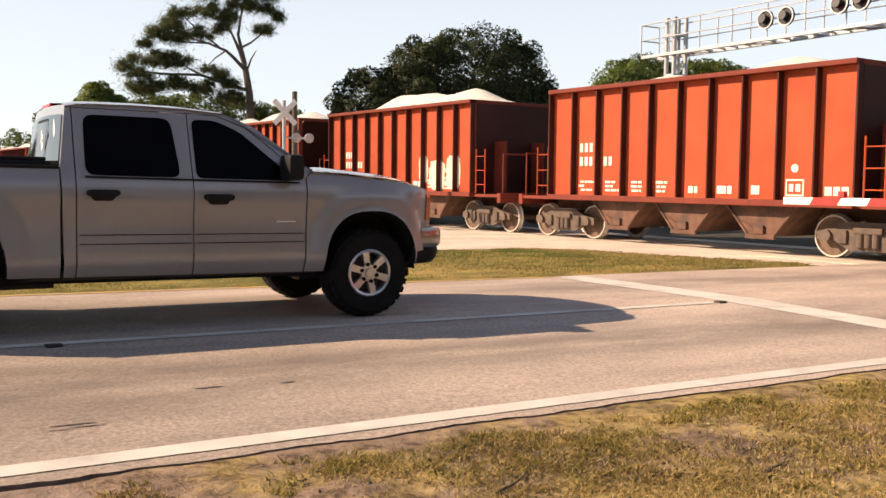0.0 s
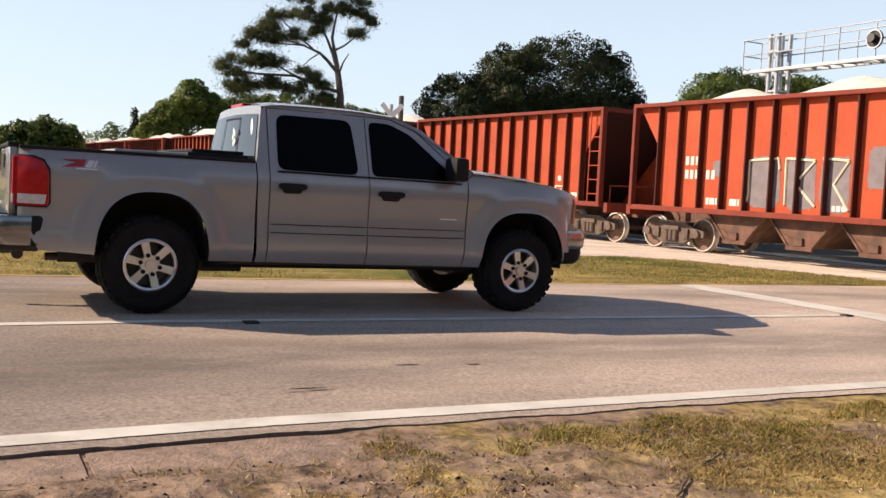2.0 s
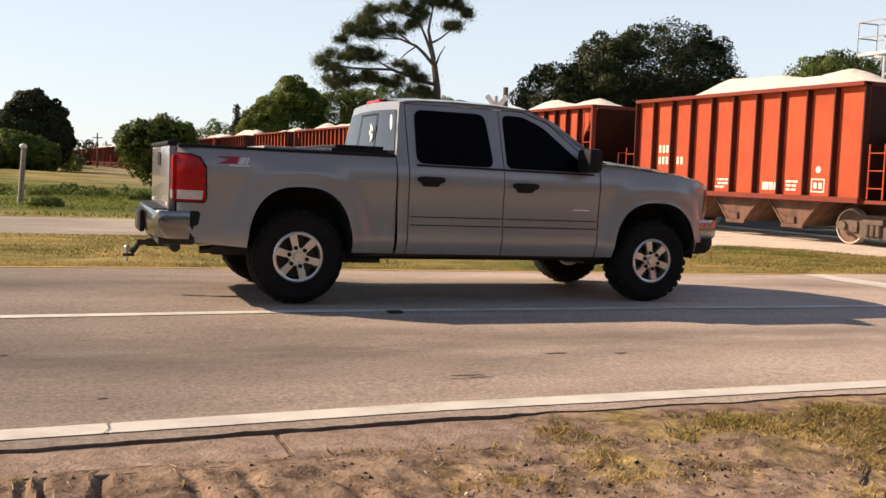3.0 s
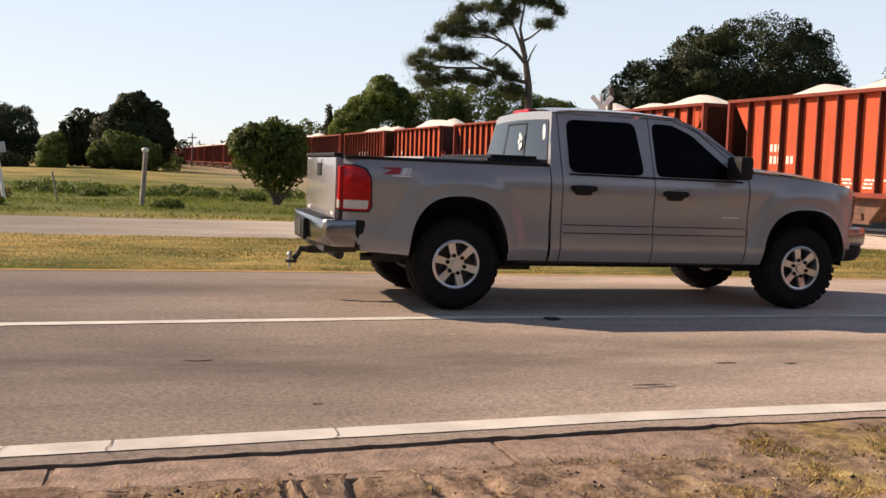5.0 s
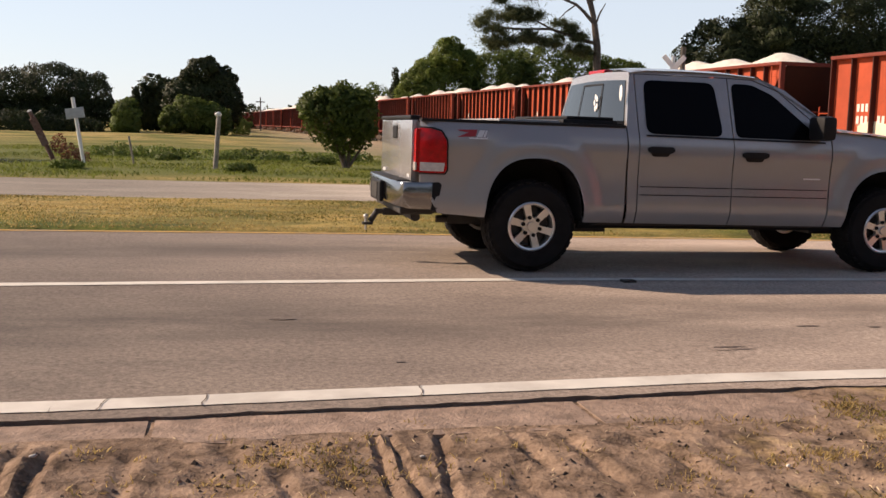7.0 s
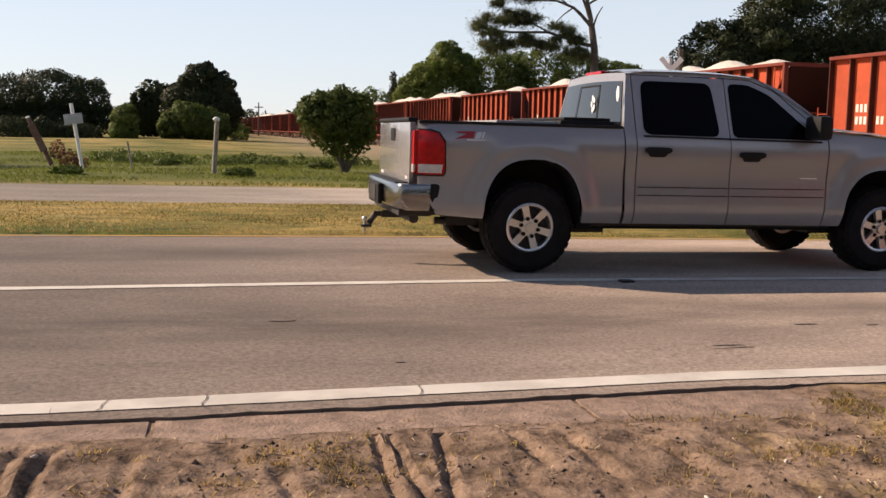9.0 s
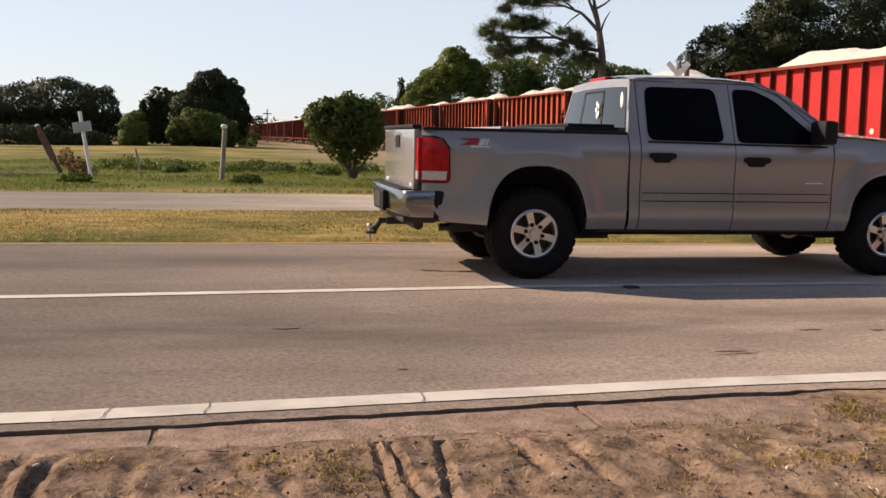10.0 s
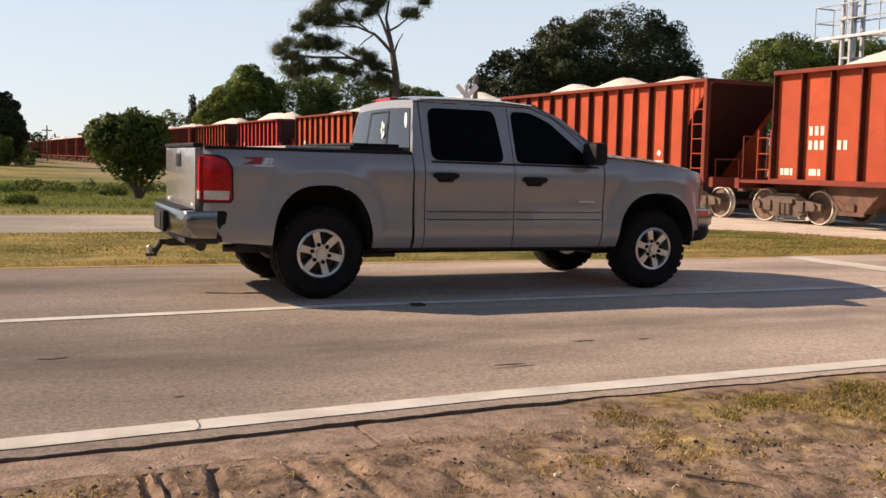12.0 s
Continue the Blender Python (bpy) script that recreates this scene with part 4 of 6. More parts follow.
def shared(key, parent, name, make, material, m=None, smooth=False):
    """A part on mesh data that is made once for each key."""
    if key not in SHARED:
        ob = link(name, make(), material, None, "", smooth)
        SHARED[key] = ob.data
    else:
        ob = new(name, SHARED[key])
    ob.parent = parent
    if m is not None:
        ob.matrix_basis = m
    return ob


def make_wheel():
    bm = nb()
    lathe(bm, [(0.0, -0.03), (0.12, -0.05), (0.14, -0.02), (0.36, 0.0), (0.392, -0.045), (0.392, 0.07), (0.02, 0.06)], 26)
    k = len(bm.faces)
    lathe(bm, [(0.392, -0.055), (0.42, -0.05), (0.425, 0.05), (0.45, 0.075), (0.45, 0.09), (0.355, 0.09)], 26)
    bm.faces.ensure_lookup_table()
    for f in bm.faces[k:]:
        f.material_index = 1
    return bm


def make_wheelset():
    bm = nb()
    for m in (Matrix.Translation((0, 0.78, 0)) @ Matrix.Rotation(math.pi, 4, "Z"), Matrix.Translation((0, -0.78, 0))):
        w = make_wheel()
        bmesh.ops.transform(w, matrix=m, verts=w.verts)
        me = bpy.data.meshes.new("half")
        w.to_mesh(me)
        w.free()
        bm.from_mesh(me)
        bpy.data.meshes.remove(me)
    tube(bm, (0, -0.8, 0), (0, 0.8, 0), 0.075, seg=10)
    return bm


def make_side_frame():
    bm = nb()
    pts = [(-1.12, 0.52), (-1.12, 0.36), (-0.72, 0.34), (-0.42, 0.17), (0.42, 0.17), (0.72, 0.34), (1.12, 0.36), (1.12, 0.52), (0.72, 0.60), (0.45, 0.72), (-0.45, 0.72), (-0.72, 0.60)]
    prism(bm, pts, lambda u, v, w: (u, w, v), -0.06, 0.06)
    for x in (-0.889, 0.889):
        tube(bm, (x, -0.06, 0.44), (x, 0.13, 0.44), 0.11, seg=14)
    for x in (-0.16, 0.0, 0.16):
        tube(bm, (x, 0.085, 0.24), (x, 0.085, 0.50), 0.075, seg=10)
    box(bm, -0.30, 0.30, 0.02, 0.14, 0.50, 0.62, 0.02)
    box(bm, -0.62, -0.44, 0.03, 0.12, 0.30, 0.56, 0.02)
    box(bm, 0.44, 0.62, 0.03, 0.12, 0.30, 0.56, 0.02)
    return bm


def make_bolster():
    bm = nb()
    box(bm, -0.22, 0.22, -0.95, 0.95, 0.42, 0.72, 0.03)
    box(bm, -0.75, -0.6, -0.8, 0.8, 0.35, 0.5)
    box(bm, 0.6, 0.75, -0.8, 0.8, 0.35, 0.5)
    return bm


def make_chute():
    bm = nb()
    prism(bm, [(-0.98, SILL + 0.02), (-0.30, 0.36), (0.30, 0.36), (0.98, SILL + 0.02)], lambda u, v, w: (u, w, v), -1.30, 1.30)
    for y in (-1.31, 1.31):
        for s in (-1, 1):
            tube(bm, (s * 0.95, y, SILL), (s * 0.30, y, 0.36), 0.035, seg=6)
        box(bm, -0.36, 0.36, y - 0.04, y + 0.04, 0.30, 0.40, 0.01)
        box(bm, -0.10, 0.14, y - 0.06, y + 0.06, 0.40, 0.58, 0.015)
        tube(bm, (0.05, y * 1.02, 0.48), (0.42, y * 1.04, 0.66), 0.022, seg=6)
    return bm


def make_load(h, seed):
    rnd = random.Random(seed)
    n = 3 if seed % 3 else 2
    mounds = [((i - (n - 1) / 2) * (2 * h - 1.8) / n + rnd.uniform(-0.3, 0.3), rnd.uniform(-0.1, 0.1), rnd.uniform(0.42, 0.66), rnd.uniform(1.1, 1.6)) for i in range(n)]

    def z(x, y):
        e = 0.0
        for cx, cy, hh, r in mounds:
            d = math.hypot((x - cx) / r, (y - cy) / 0.85)
            e += hh * math.exp(-0.9 * d ** 1.7)
        return TOP - 0.14 + min(e, 0.75) + 0.025 * noise.noise((x * 2.2, y * 2.2, seed)) + 0.02 * noise.noise((x * 7, y * 7, seed))

    bm = nb()
    sheet(bm, lin(-h + 0.1, h - 0.1, 70), lin(-1.42, 1.42, 22), lambda x, y: (x, y, z(x, y)))
    return bm


def upright_bar(bm, x, y, z, w, h):
    """A plain white stencilled bar."""
    bm.faces.new([bm.verts.new(p) for p in ((x, y, z), (x - w, y, z), (x - w, y, z + h), (x, y, z + h))])


def make_marks(h, posts, seed):
    """White stencilled bars low on the flank."""
    rnd = random.Random(seed)
    bm = nb()
    y = 1.470
    cell = posts[1] - posts[0]
    x = posts[-2] - 0.12
    for i in range(3):
        upright_bar(bm, x - 0.05 - i * 0.17, y, 2.18, 0.105, 0.22)
    for i in range(3):
        upright_bar(bm, x - 0.05 - i * 0.17, y, 1.84, 0.105, 0.22)
    x2 = posts[-3] - 0.12
    for i in range(2):
        upright_bar(bm, x2 - 0.03 - i * 0.17, y, 1.84, 0.105, 0.22)
    for i in range(1, len(posts)):
        x = posts[i] - 0.14
        q = rnd.random()
        rows = 1 if q < 0.35 else 3 if q < 0.7 else 0
        for r in range(rows):
            w = rnd.uniform(0.25, cell - 0.3)
            z = 1.22 + r * 0.10
            hh = 0.055 if rows == 3 else rnd.uniform(0.09, 0.2)
            a = x - rnd.uniform(0, 0.1)
            while w > 0.05:
                seg = min(w, rnd.uniform(0.06, 0.25))
                bm.faces.new([bm.verts.new(p) for p in ((a, y, z), (a - seg, y, z), (a - seg, y, z + hh), (a, y, z + hh))])
                a -= seg + 0.03
                w -= seg + 0.03
    # framed data panel
    x = posts[2] - 0.15
    for x0, x1, z0, z1 in ((0, 0.42, 1.2, 1.235), (0, 0.42, 1.50, 1.535), (0, 0.035, 1.235, 1.50), (0.385, 0.42, 1.235, 1.5), (0.08, 0.18, 1.29, 1.44), (0.23, 0.34, 1.29, 1.44)):
        bm.faces.new([bm.verts.new(p) for p in ((x - x0, y, z0), (x - x1, y, z0), (x - x1, y, z1), (x - x0, y, z1))])
    bmesh.ops.create_circle(bm, cap_ends=True, segments=14, radius=0.085, matrix=Matrix.Translation((x - 0.2, y, 1.75)) @ Matrix.Rotation(radians(90), 4, "X"))
    return bm


def make_blob(spots):
    """Overspray patches: rough-edged flat shapes on the flank."""
    bm = nb()
    for x0, x1, z0, z1, seed in spots:
        rnd = random.Random(seed)
        n = 34
        pts = []
        for i in range(n):
            a = 2 * math.pi * i / n
            c, s = math.cos(a), math.sin(a)
            k = 1 + rnd.uniform(-0.09, 0.07)
            pts.append(((x0 + x1) / 2 + (x1 - x0) / 2 * math.copysign(abs(c) ** 0.45, c) * k, (z0 + z1) / 2 + (z1 - z0) / 2 * math.copysign(abs(s) ** 0.45, s) * k))
        bm.faces.new([bm.verts.new((u, 1.466, v)) for u, v in pts])
    bm.normal_update()
    bmesh.ops.triangulate(bm, faces=bm.faces)
    return bm


def hopper_car(k, style, paint, load, label):
    """An open hopper car; +x runs ahead, +y is the flank that the road sees. style 0: short flat-ended body; 1: long body with cut-away ends."""
    h = 5.38 if style else 4.30
    car = thing("hopper_car", label, "railway car", on_track(START - k * PITCH + drift(k)), "train of open hopper cars")
    mt = M[paint]
    n = 13 if style else 11
    inner = 4.42 if style else 4.30
    posts = [-inner + 2 * inner * i / (n - 1) for i in range(n)] if style else lin(-h, h, n)
    for side in (1, -1):
        def flank():
            bm = nb()
            if style:
                zc = SILL + 0.52 * (TOP - SILL)
                pts = [(-h + 0.06, TOP - 0.06), (-inner, zc), (-inner, SILL), (inner, SILL), (inner, zc), (h - 0.06, TOP - 0.06)]
            else:
                pts = [(-h, TOP - 0.06), (-h, SILL), (h, SILL), (h, TOP - 0.06)]
            prism(bm, pts, lambda u, v, w: (u, w, v), side * 1.42, side * 1.46)
            return bm
        shared(("flank", style, paint, side), car, "side_sheet", flank, mt)
        for i, x in enumerate(posts):
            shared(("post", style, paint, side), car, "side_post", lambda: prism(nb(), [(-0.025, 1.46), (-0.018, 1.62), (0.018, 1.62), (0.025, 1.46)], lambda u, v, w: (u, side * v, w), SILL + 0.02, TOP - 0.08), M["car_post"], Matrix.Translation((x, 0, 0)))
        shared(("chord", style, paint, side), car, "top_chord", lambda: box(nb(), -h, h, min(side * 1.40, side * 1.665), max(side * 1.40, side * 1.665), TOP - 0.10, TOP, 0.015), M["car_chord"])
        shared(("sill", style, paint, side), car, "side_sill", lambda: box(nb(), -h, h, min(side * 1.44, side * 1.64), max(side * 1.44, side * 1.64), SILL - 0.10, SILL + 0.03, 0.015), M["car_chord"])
        for e in (1, -1):
            if style:
                shared(("endpost", paint, side), car, "corner_post", lambda: box(nb(), -0.05, 0.05, min(side * 1.50, side * 1.66), max(side * 1.50, side * 1.66), SILL, TOP - 0.05), M["car_chord"], Matrix.Translation((e * (h - 0.05), 0, 0)))
            def ladder():
                bm = nb()
                for x in (-0.21, 0.21):
                    tube(bm, (x, side * 1.60, SILL), (x, side * 1.60, TOP - 0.1 if style else SILL + 1.25), 0.022, seg=6)
                z = SILL + 0.25
                while z < (TOP - 0.2 if style else SILL + 1.3):
                    tube(bm, (-0.21, side * 1.60, z), (0.21, side * 1.60, z), 0.014, seg=5)
                    z += 0.40
                return bm
            if e == -1 or not style:
                shared(("ladder", style, paint, side), car, "ladder", ladder, mt, Matrix.Translation((e * (h - 0.36) if style else e * (h + 0.35), 0 if style else -side * 0.1, 0)))
    for e in (1, -1):
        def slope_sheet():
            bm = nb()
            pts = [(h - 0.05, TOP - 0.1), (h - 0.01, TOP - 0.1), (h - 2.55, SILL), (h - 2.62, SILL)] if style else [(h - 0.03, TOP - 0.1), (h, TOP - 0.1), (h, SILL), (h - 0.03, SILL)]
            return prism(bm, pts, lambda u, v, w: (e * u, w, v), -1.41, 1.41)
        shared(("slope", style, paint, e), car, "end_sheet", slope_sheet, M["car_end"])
        shared(("beam", style, paint, e), car, "end_beam", lambda: box(nb(), min(e * (h - 0.1), e * h), max(e * (h - 0.1), e * h), -1.6, 1.6, TOP - 0.12, TOP, 0.01), M["car_chord"])
        def platform():
            bm = nb()
            box(bm, min(e * (h - 0.1), e * 5.55), max(e * (h - 0.1), e * 5.55), -1.5, 1.5, SILL - 0.1, SILL - 0.02)
            box(bm, min(e * 5.45, e * 5.60), max(e * 5.45, e * 5.60), -1.52, 1.52, SILL - 0.25, SILL + 0.02)
            tops = SILL + (1.1 if not style else 0.5)
            for y in (-1.35, -0.5, 0.5, 1.35):
                tube(bm, (e * 5.5, y, SILL), (e * 5.5, y, tops), 0.022, seg=6)
            tube(bm, (e * 5.5, -1.35, tops), (e * 5.5, -0.5, tops), 0.022, seg=6)
            tube(bm, (e * 5.5, 0.5, tops), (e * 5.5, 1.35, tops), 0.022, seg=6)
            if not style:
                for y in (-0.7, 0.7):
                    box(bm, min(e * h, e * (h + 0.5)), max(e * h, e * (h + 0.5)), y - 0.04, y + 0.04, SILL, SILL + 1.5)
            return bm
        shared(("platform", style, paint, e), car, "end_platform", platform, M["car_chord"])
        bogie = shared(("bogie",), car, "bogie", make_bolster, M["bogie"], Matrix.Translation((e * 4.30, 0, 0)))
        for side in (1, -1):
            shared(("frame",), bogie, "side_frame", make_side_frame, M["bogie"], Matrix.Translation((0, side * 0.98, 0)) @ Matrix.Rotation(0 if side == 1 else math.pi, 4, "Z"))
        for x in (-0.889, 0.889):
            axle = shared(("wheelset",), bogie, "wheelset", make_wheelset, (M["wheel"], M["wheel_rim"]), Matrix.Translation((x, 0, 0.42)), True)
            WHEELSETS.setdefault(k, []).append((axle, x))
    shared(("centre",), car, "centre_sill", lambda: box(box(box(nb(), -5.6, 5.6, -0.28, 0.28, 0.72, 1.0), -6.0, -5.5, -0.09, 0.09, 0.76, 0.94, 0.02), 5.5, 6.0, -0.09, 0.09, 0.76, 0.94, 0.02), M["car_under"])
    for x in ((-2.05, 0.0, 2.05) if not style else (-1.9, 0.0, 1.9)):
        shared(("chute",), car, "hopper_chute", make_chute, M["car_under"], Matrix.Translation((x, 0, 0)))
    if load:
        shared(("load", style, load), car, "gravel_load", lambda: make_load(h, load), M["aggregate"], None, True)["label"] = "heaped pale limestone gravel"
    tagged(shared(("marks", style, k % 5), car, "stencil", lambda: make_marks(h, posts, k % 5), M["stencil"]), "small white stencilled bars", kind="stuff")
    return car


STYLE0 = {0, 1, 5, 11, 14, 15, 16, 17, 19, -3, -4, -7, -8, -11, -14, 20}
cars = {}
for k in range(-19, 21):
    style = 0 if k in STYLE0 else 1
    paint = "car_red" if k == 15 else "car_orange"
    heap = 0 if k in (3,) else 1 + (k * 7) % 5
    text = ("bright red" if k == 15 else "faded orange-red") + (" open hopper car with cut-away ends" if style else " open hopper car with flat ends") + (", heaped with pale gravel" if heap else ", on the railway track")
    cars[k] = hopper_car(k, style, paint, heap, text)


def patch(k, spots, material, label):
    for spot in spots:
        part("paint_patch", make_blob([spot]), M[material], cars[k], label)


# overspray and grey panels that set single cars apart
patch(0, [(-1.9, -1.4, 1.35, 2.2, 1), (-2.8, -2.0, 1.15, 2.05, 2), (-3.6, -2.9, 1.2, 2.2, 3)], "overspray", "cream overspray patches")
patch(2, [(2.0, 2.8, 1.2, 2.05, 4), (0.9, 1.85, 1.2, 2.1, 5), (0.25, 0.75, 1.2, 1.75, 6), (0.35, 0.65, 1.7, 1.95, 7)], "overspray", "cream overspray patches")
patch(4, [(0.5, 1.45, 1.2, 2.4, 8), (-0.45, 0.4, 1.2, 2.4, 9), (-1.3, -0.55, 1.2, 2.4, 10), (2.2, 2.6, 1.9, 2.3, 13), (-2.3, -1.7, 1.7, 2.6, 14)], "grey_patch", "grey overspray patches")
patch(11, [(2.0, 3.2, 1.2, 1.9, 11), (0.8, 1.9, 1.2, 1.8, 12), (-0.6, 0.6, 1.2, 1.75, 15)], "overspray", "cream overspray patches")
patch(15, [(1.6, 2.0, 1.2, 1.8, 16), (0.9, 1.3, 1.2, 1.7, 17), (0.1, 0.6, 1.2, 1.75, 18), (-0.6, -0.2, 1.2, 1.6, 19)], "overspray", "cream overspray patches")
patch(19, [(-0.3, 0.3, 1.85, 2.15, 20)], "grey_patch", "grey patch")
for pts in (((1.5, 1.25), (1.42, 1.5), (1.45, 2.3), (0.6, 2.35), (0.55, 2.1)), ((0.35, 1.3), (0.38, 2.35), (-0.4, 2.3), (0.1, 1.8), (-0.45, 1.3)), ((-0.6, 2.35), (-1.25, 2.3), (-0.9, 1.8), (-1.3, 1.25))):
    bm = nb()
    for (a, b), (c, d) in zip(pts, pts[1:]):
        tube(bm, (a, 1.475, b), (c, 1.475, d), 0.03, seg=5)
    part("paint_outline", bm, M["overspray"], cars[4], "pale sprayed outlines")

# track
track = thing("railway_track", "rusty steel rails on timber ties and pale ballast", "railway track", kind="structure")
for name, y0 in (("rail", 0.75), ("rail", -0.75)):
    bm = nb()
    a, b = on_track(-60, 0, y0), on_track(420, 0, y0)
    for y, w, z0, z1 in ((0, 0.036, -0.05, 0.0), (0, 0.010, -0.13, -0.05), (0, 0.075, -0.16, -0.13)):
        prism(bm, [(-w, z0), (w, z0), (w, z1), (-w, z1)], lambda u, v, q: on_track(q, 0, y0 + u, v).translation, -60, 420)
    part(name, bm, M["rail"], track)
bm = nb()
for side_y in (1.0,):
    prism(bm, [(-2.6, -0.30), (-1.5, -0.13), (1.5, -0.13), (2.6, -0.30)], lambda u, v, q: on_track(q, 0, u, v).translation, 9.5, 420)
    prism(bm, [(-2.6, -0.30), (-1.5, -0.13), (1.5, -0.13), (2.6, -0.30)], lambda u, v, q: on_track(q, 0, u, v).translation, -60, -16.0)
part("ballast_bed", bm, M["ballast"], track)
for i in range(110):
    q = 9.8 + i * 0.55
    ob = shared(("tie",), track, "tie", lambda: box(nb(), -0.11, 0.11, -1.28, 1.28, -0.20, -0.10, 0.01), M["tie"], on_track(q))
for y0, y1 in ((0.85, 1.75), (-0.66, 0.66), (-1.75, -0.85)):
    bm = nb()
    prism(bm, [(y0, -0.14), (y1, -0.14), (y1, -0.012), (y0, -0.012)], lambda u, v, q: on_track(q, 0, u, v).translation, -16.0, 9.5)
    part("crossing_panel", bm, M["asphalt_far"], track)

# ---- crossing equipment ----
gantry = thing("signal_cantilever", "galvanised steel signal cantilever with walkway and flashing lamps", "signal gantry", pose(22.5, 0, 0))
Y0, Y1, ZF, ZR = 16.6, -4.5, 5.52, 6.53
bm = nb()
for x in (-0.35, 0.35):
    box(bm, x - 0.05, x + 0.05, Y1, Y0, ZF - 0.10, ZF, 0.01)
for i in range(43):
    y = Y1 + (Y0 - Y1) * i / 42
    box(bm, -0.35, 0.35, y - 0.03, y + 0.03, ZF - 0.05, ZF - 0.01)
part("walkway", bm, M["galv"], gantry)
bm = nb()
for x in (-0.4, 0.4):
    for z in (ZR, (ZF + ZR) / 2):
        tube(bm, (x, Y1, z), (x, Y0, z), 0.022, seg=6)
    for i in range(17):
        y = Y1 + (Y0 - Y1) * i / 16
        tube(bm, (x, y, ZF), (x, y, ZR), 0.022, seg=6)
for y in (Y0,):
    for z in (ZR, (ZF + ZR) / 2):
        tube(bm, (-0.4, y, z), (0.4, y, z), 0.022, seg=6)
part("handrail", bm, M["galv"], gantry)
bm = nb()
for x, y in ((-0.25, 15.55), (-0.25, 15.2), (0.25, 15.55), (0.25, 15.2)):
    tube(bm, (x, y, -0.2), (x, y, ZR + 0.12), 0.075, seg=10)
for z in (1.5, 3.2, 4.8, 6.1):
    box(bm, -0.3, 0.3, 15.15, 15.6, z - 0.03, z + 0.03)
part("mast", bm, M["galv"], gantry, smooth=True)
bm = nb()
for y in (15.0, 12.5, 9.0, 5.5, 2.0):
    tube(bm, (-0.35, y, ZF - 0.08), (0.35, y - 1.2, ZF - 0.08), 0.03, seg=6)
part("brace", bm, M["galv"], gantry)
for y, z, lit in ((11.2, 5.98, False), (10.48, 5.98, False), (8.75, 6.06, True), (8.1, 6.06, True), (4.5, 6.0, False), (3.8, 6.0, False)):
    bm = nb()
    tube(bm, (-0.62, y, z), (-0.58, y, z), 0.27, seg=22)
    tube(bm, (-0.80, y, z + 0.02), (-0.62, y, z), 0.13, 0.12, 16)
    lamp = part("flashing_lamp", bm, M["signal_black"], gantry, "round black flashing lamp hood", smooth=True)
    bm = nb()
    tube(bm, (-0.645, y, z), (-0.625, y, z), 0.115, seg=16)
    part("lens", bm, M["signal_red"] if lit else M["signal_dull"], lamp)
    bm = nb()
    lathe_ring = [(0.275, 0.0), (0.275, 0.02), (0.235, 0.02), (0.235, 0.0)]
    lathe(bm, lathe_ring, 22)
    bmesh.ops.transform(bm, matrix=Matrix.Translation((-0.64, y, z)) @ Matrix.Rotation(radians(90), 4, "Z"), verts=bm.verts)
    part("rim_ring", bm, M["galv"], lamp)
    bm = nb()
    tube(bm, (-0.58, y, z), (-0.4, y, z), 0.03, seg=6)
    part("bracket", bm, M["galv"], lamp)

gate = thing("crossing_gate", "lowered crossing gate arm with red and white stripes", "crossing gate", pose(11.0, 0, 0))
tip, foot, gz = 1.32, -5.6, 1.03
n = 14
for i in range(n):
    a, b = tip + (foot + 0.6 - tip) * i / n, tip + (foot + 0.6 - tip) * (i + 1) / n
    bm = nb()
    prism(bm, [(a, gz - 0.05), (b, gz - 0.05), (b - 0.06, gz + 0.055), (a - (0.06 if i else 0), gz + 0.055)], lambda u, v, w: (w, u, v + 0.035 * (tip - u) / 7), -0.02, 0.02)
    part("arm_stripe", bm, M["white_paint"] if i % 2 == 0 else M["red_paint"], gate)
for y in (0.35, -2.2):
    bm = nb()
    box(bm, -0.04, 0.04, y - 0.05, y + 0.05, gz + 0.06, gz + 0.15, 0.01)
    part("arm_lamp", bm, M["red_paint"], gate)
bm = nb()
tube(bm, (0, -5.6, -0.35), (0, -5.6, 3.6), 0.06)
box(bm, -0.2, 0.2, -5.85, -5.35, 0.5, 1.4, 0.03)
box(bm, -0.05, 0.05, -6.6, -4.9, gz - 0.06, gz + 0.06, 0.01)
part("gate_post", bm, M["galv"], gate)

def bar_between(bm, a, b, w, t):
    a, b = Vector(a), Vector(b)
    d = b - a
    m = Matrix.Translation((a + b) / 2) @ Matrix.Rotation(math.atan2(d.z, d.x), 4, "Y").inverted()
    r = bmesh.ops.create_cube(bm, size=1.0)
    bmesh.ops.transform(bm, matrix=m @ Matrix.Diagonal((d.length, t, w, 1)), verts=r["verts"])

signal = thing("crossing_signal", "crossing signal mast with white crossbuck and round lamps", "crossing signal", pose(9.95, 18.1, road_z(10, 18)))
bm = nb()
tube(bm, (0, 0, -0.1), (0, 0, 3.62), 0.055)
part("mast", bm, M["galv"], signal, smooth=True)
for s in (1, -1):
    bm = nb()
    bar_between(bm, (-0.33, -0.07 - 0.01 * s, 3.28 - 0.33 * s), (0.33, -0.07 - 0.01 * s, 3.28 + 0.33 * s), 0.15, 0.015)
    part("crossbuck_board", bm, M["white_paint"], signal, "white crossbuck board")
for x in (0.32, 0.72):
    bm = nb()
    tube(bm, (x, -0.1, 2.56), (x, -0.16, 2.56), 0.14, seg=16)
    lamp = part("lamp", bm, M["signal_dull"], signal, smooth=True)
bm = nb()
tube(bm, (0, -0.05, 2.56), (0.8, -0.05, 2.56), 0.03, seg=6)
part("lamp_arm", bm, M["galv"], signal)
pole = thing("utility_pole", "dark timber utility pole beside the railway track", "utility pole", pose(10.4, 18.4, road_z(10, 18)))
bm = nb()
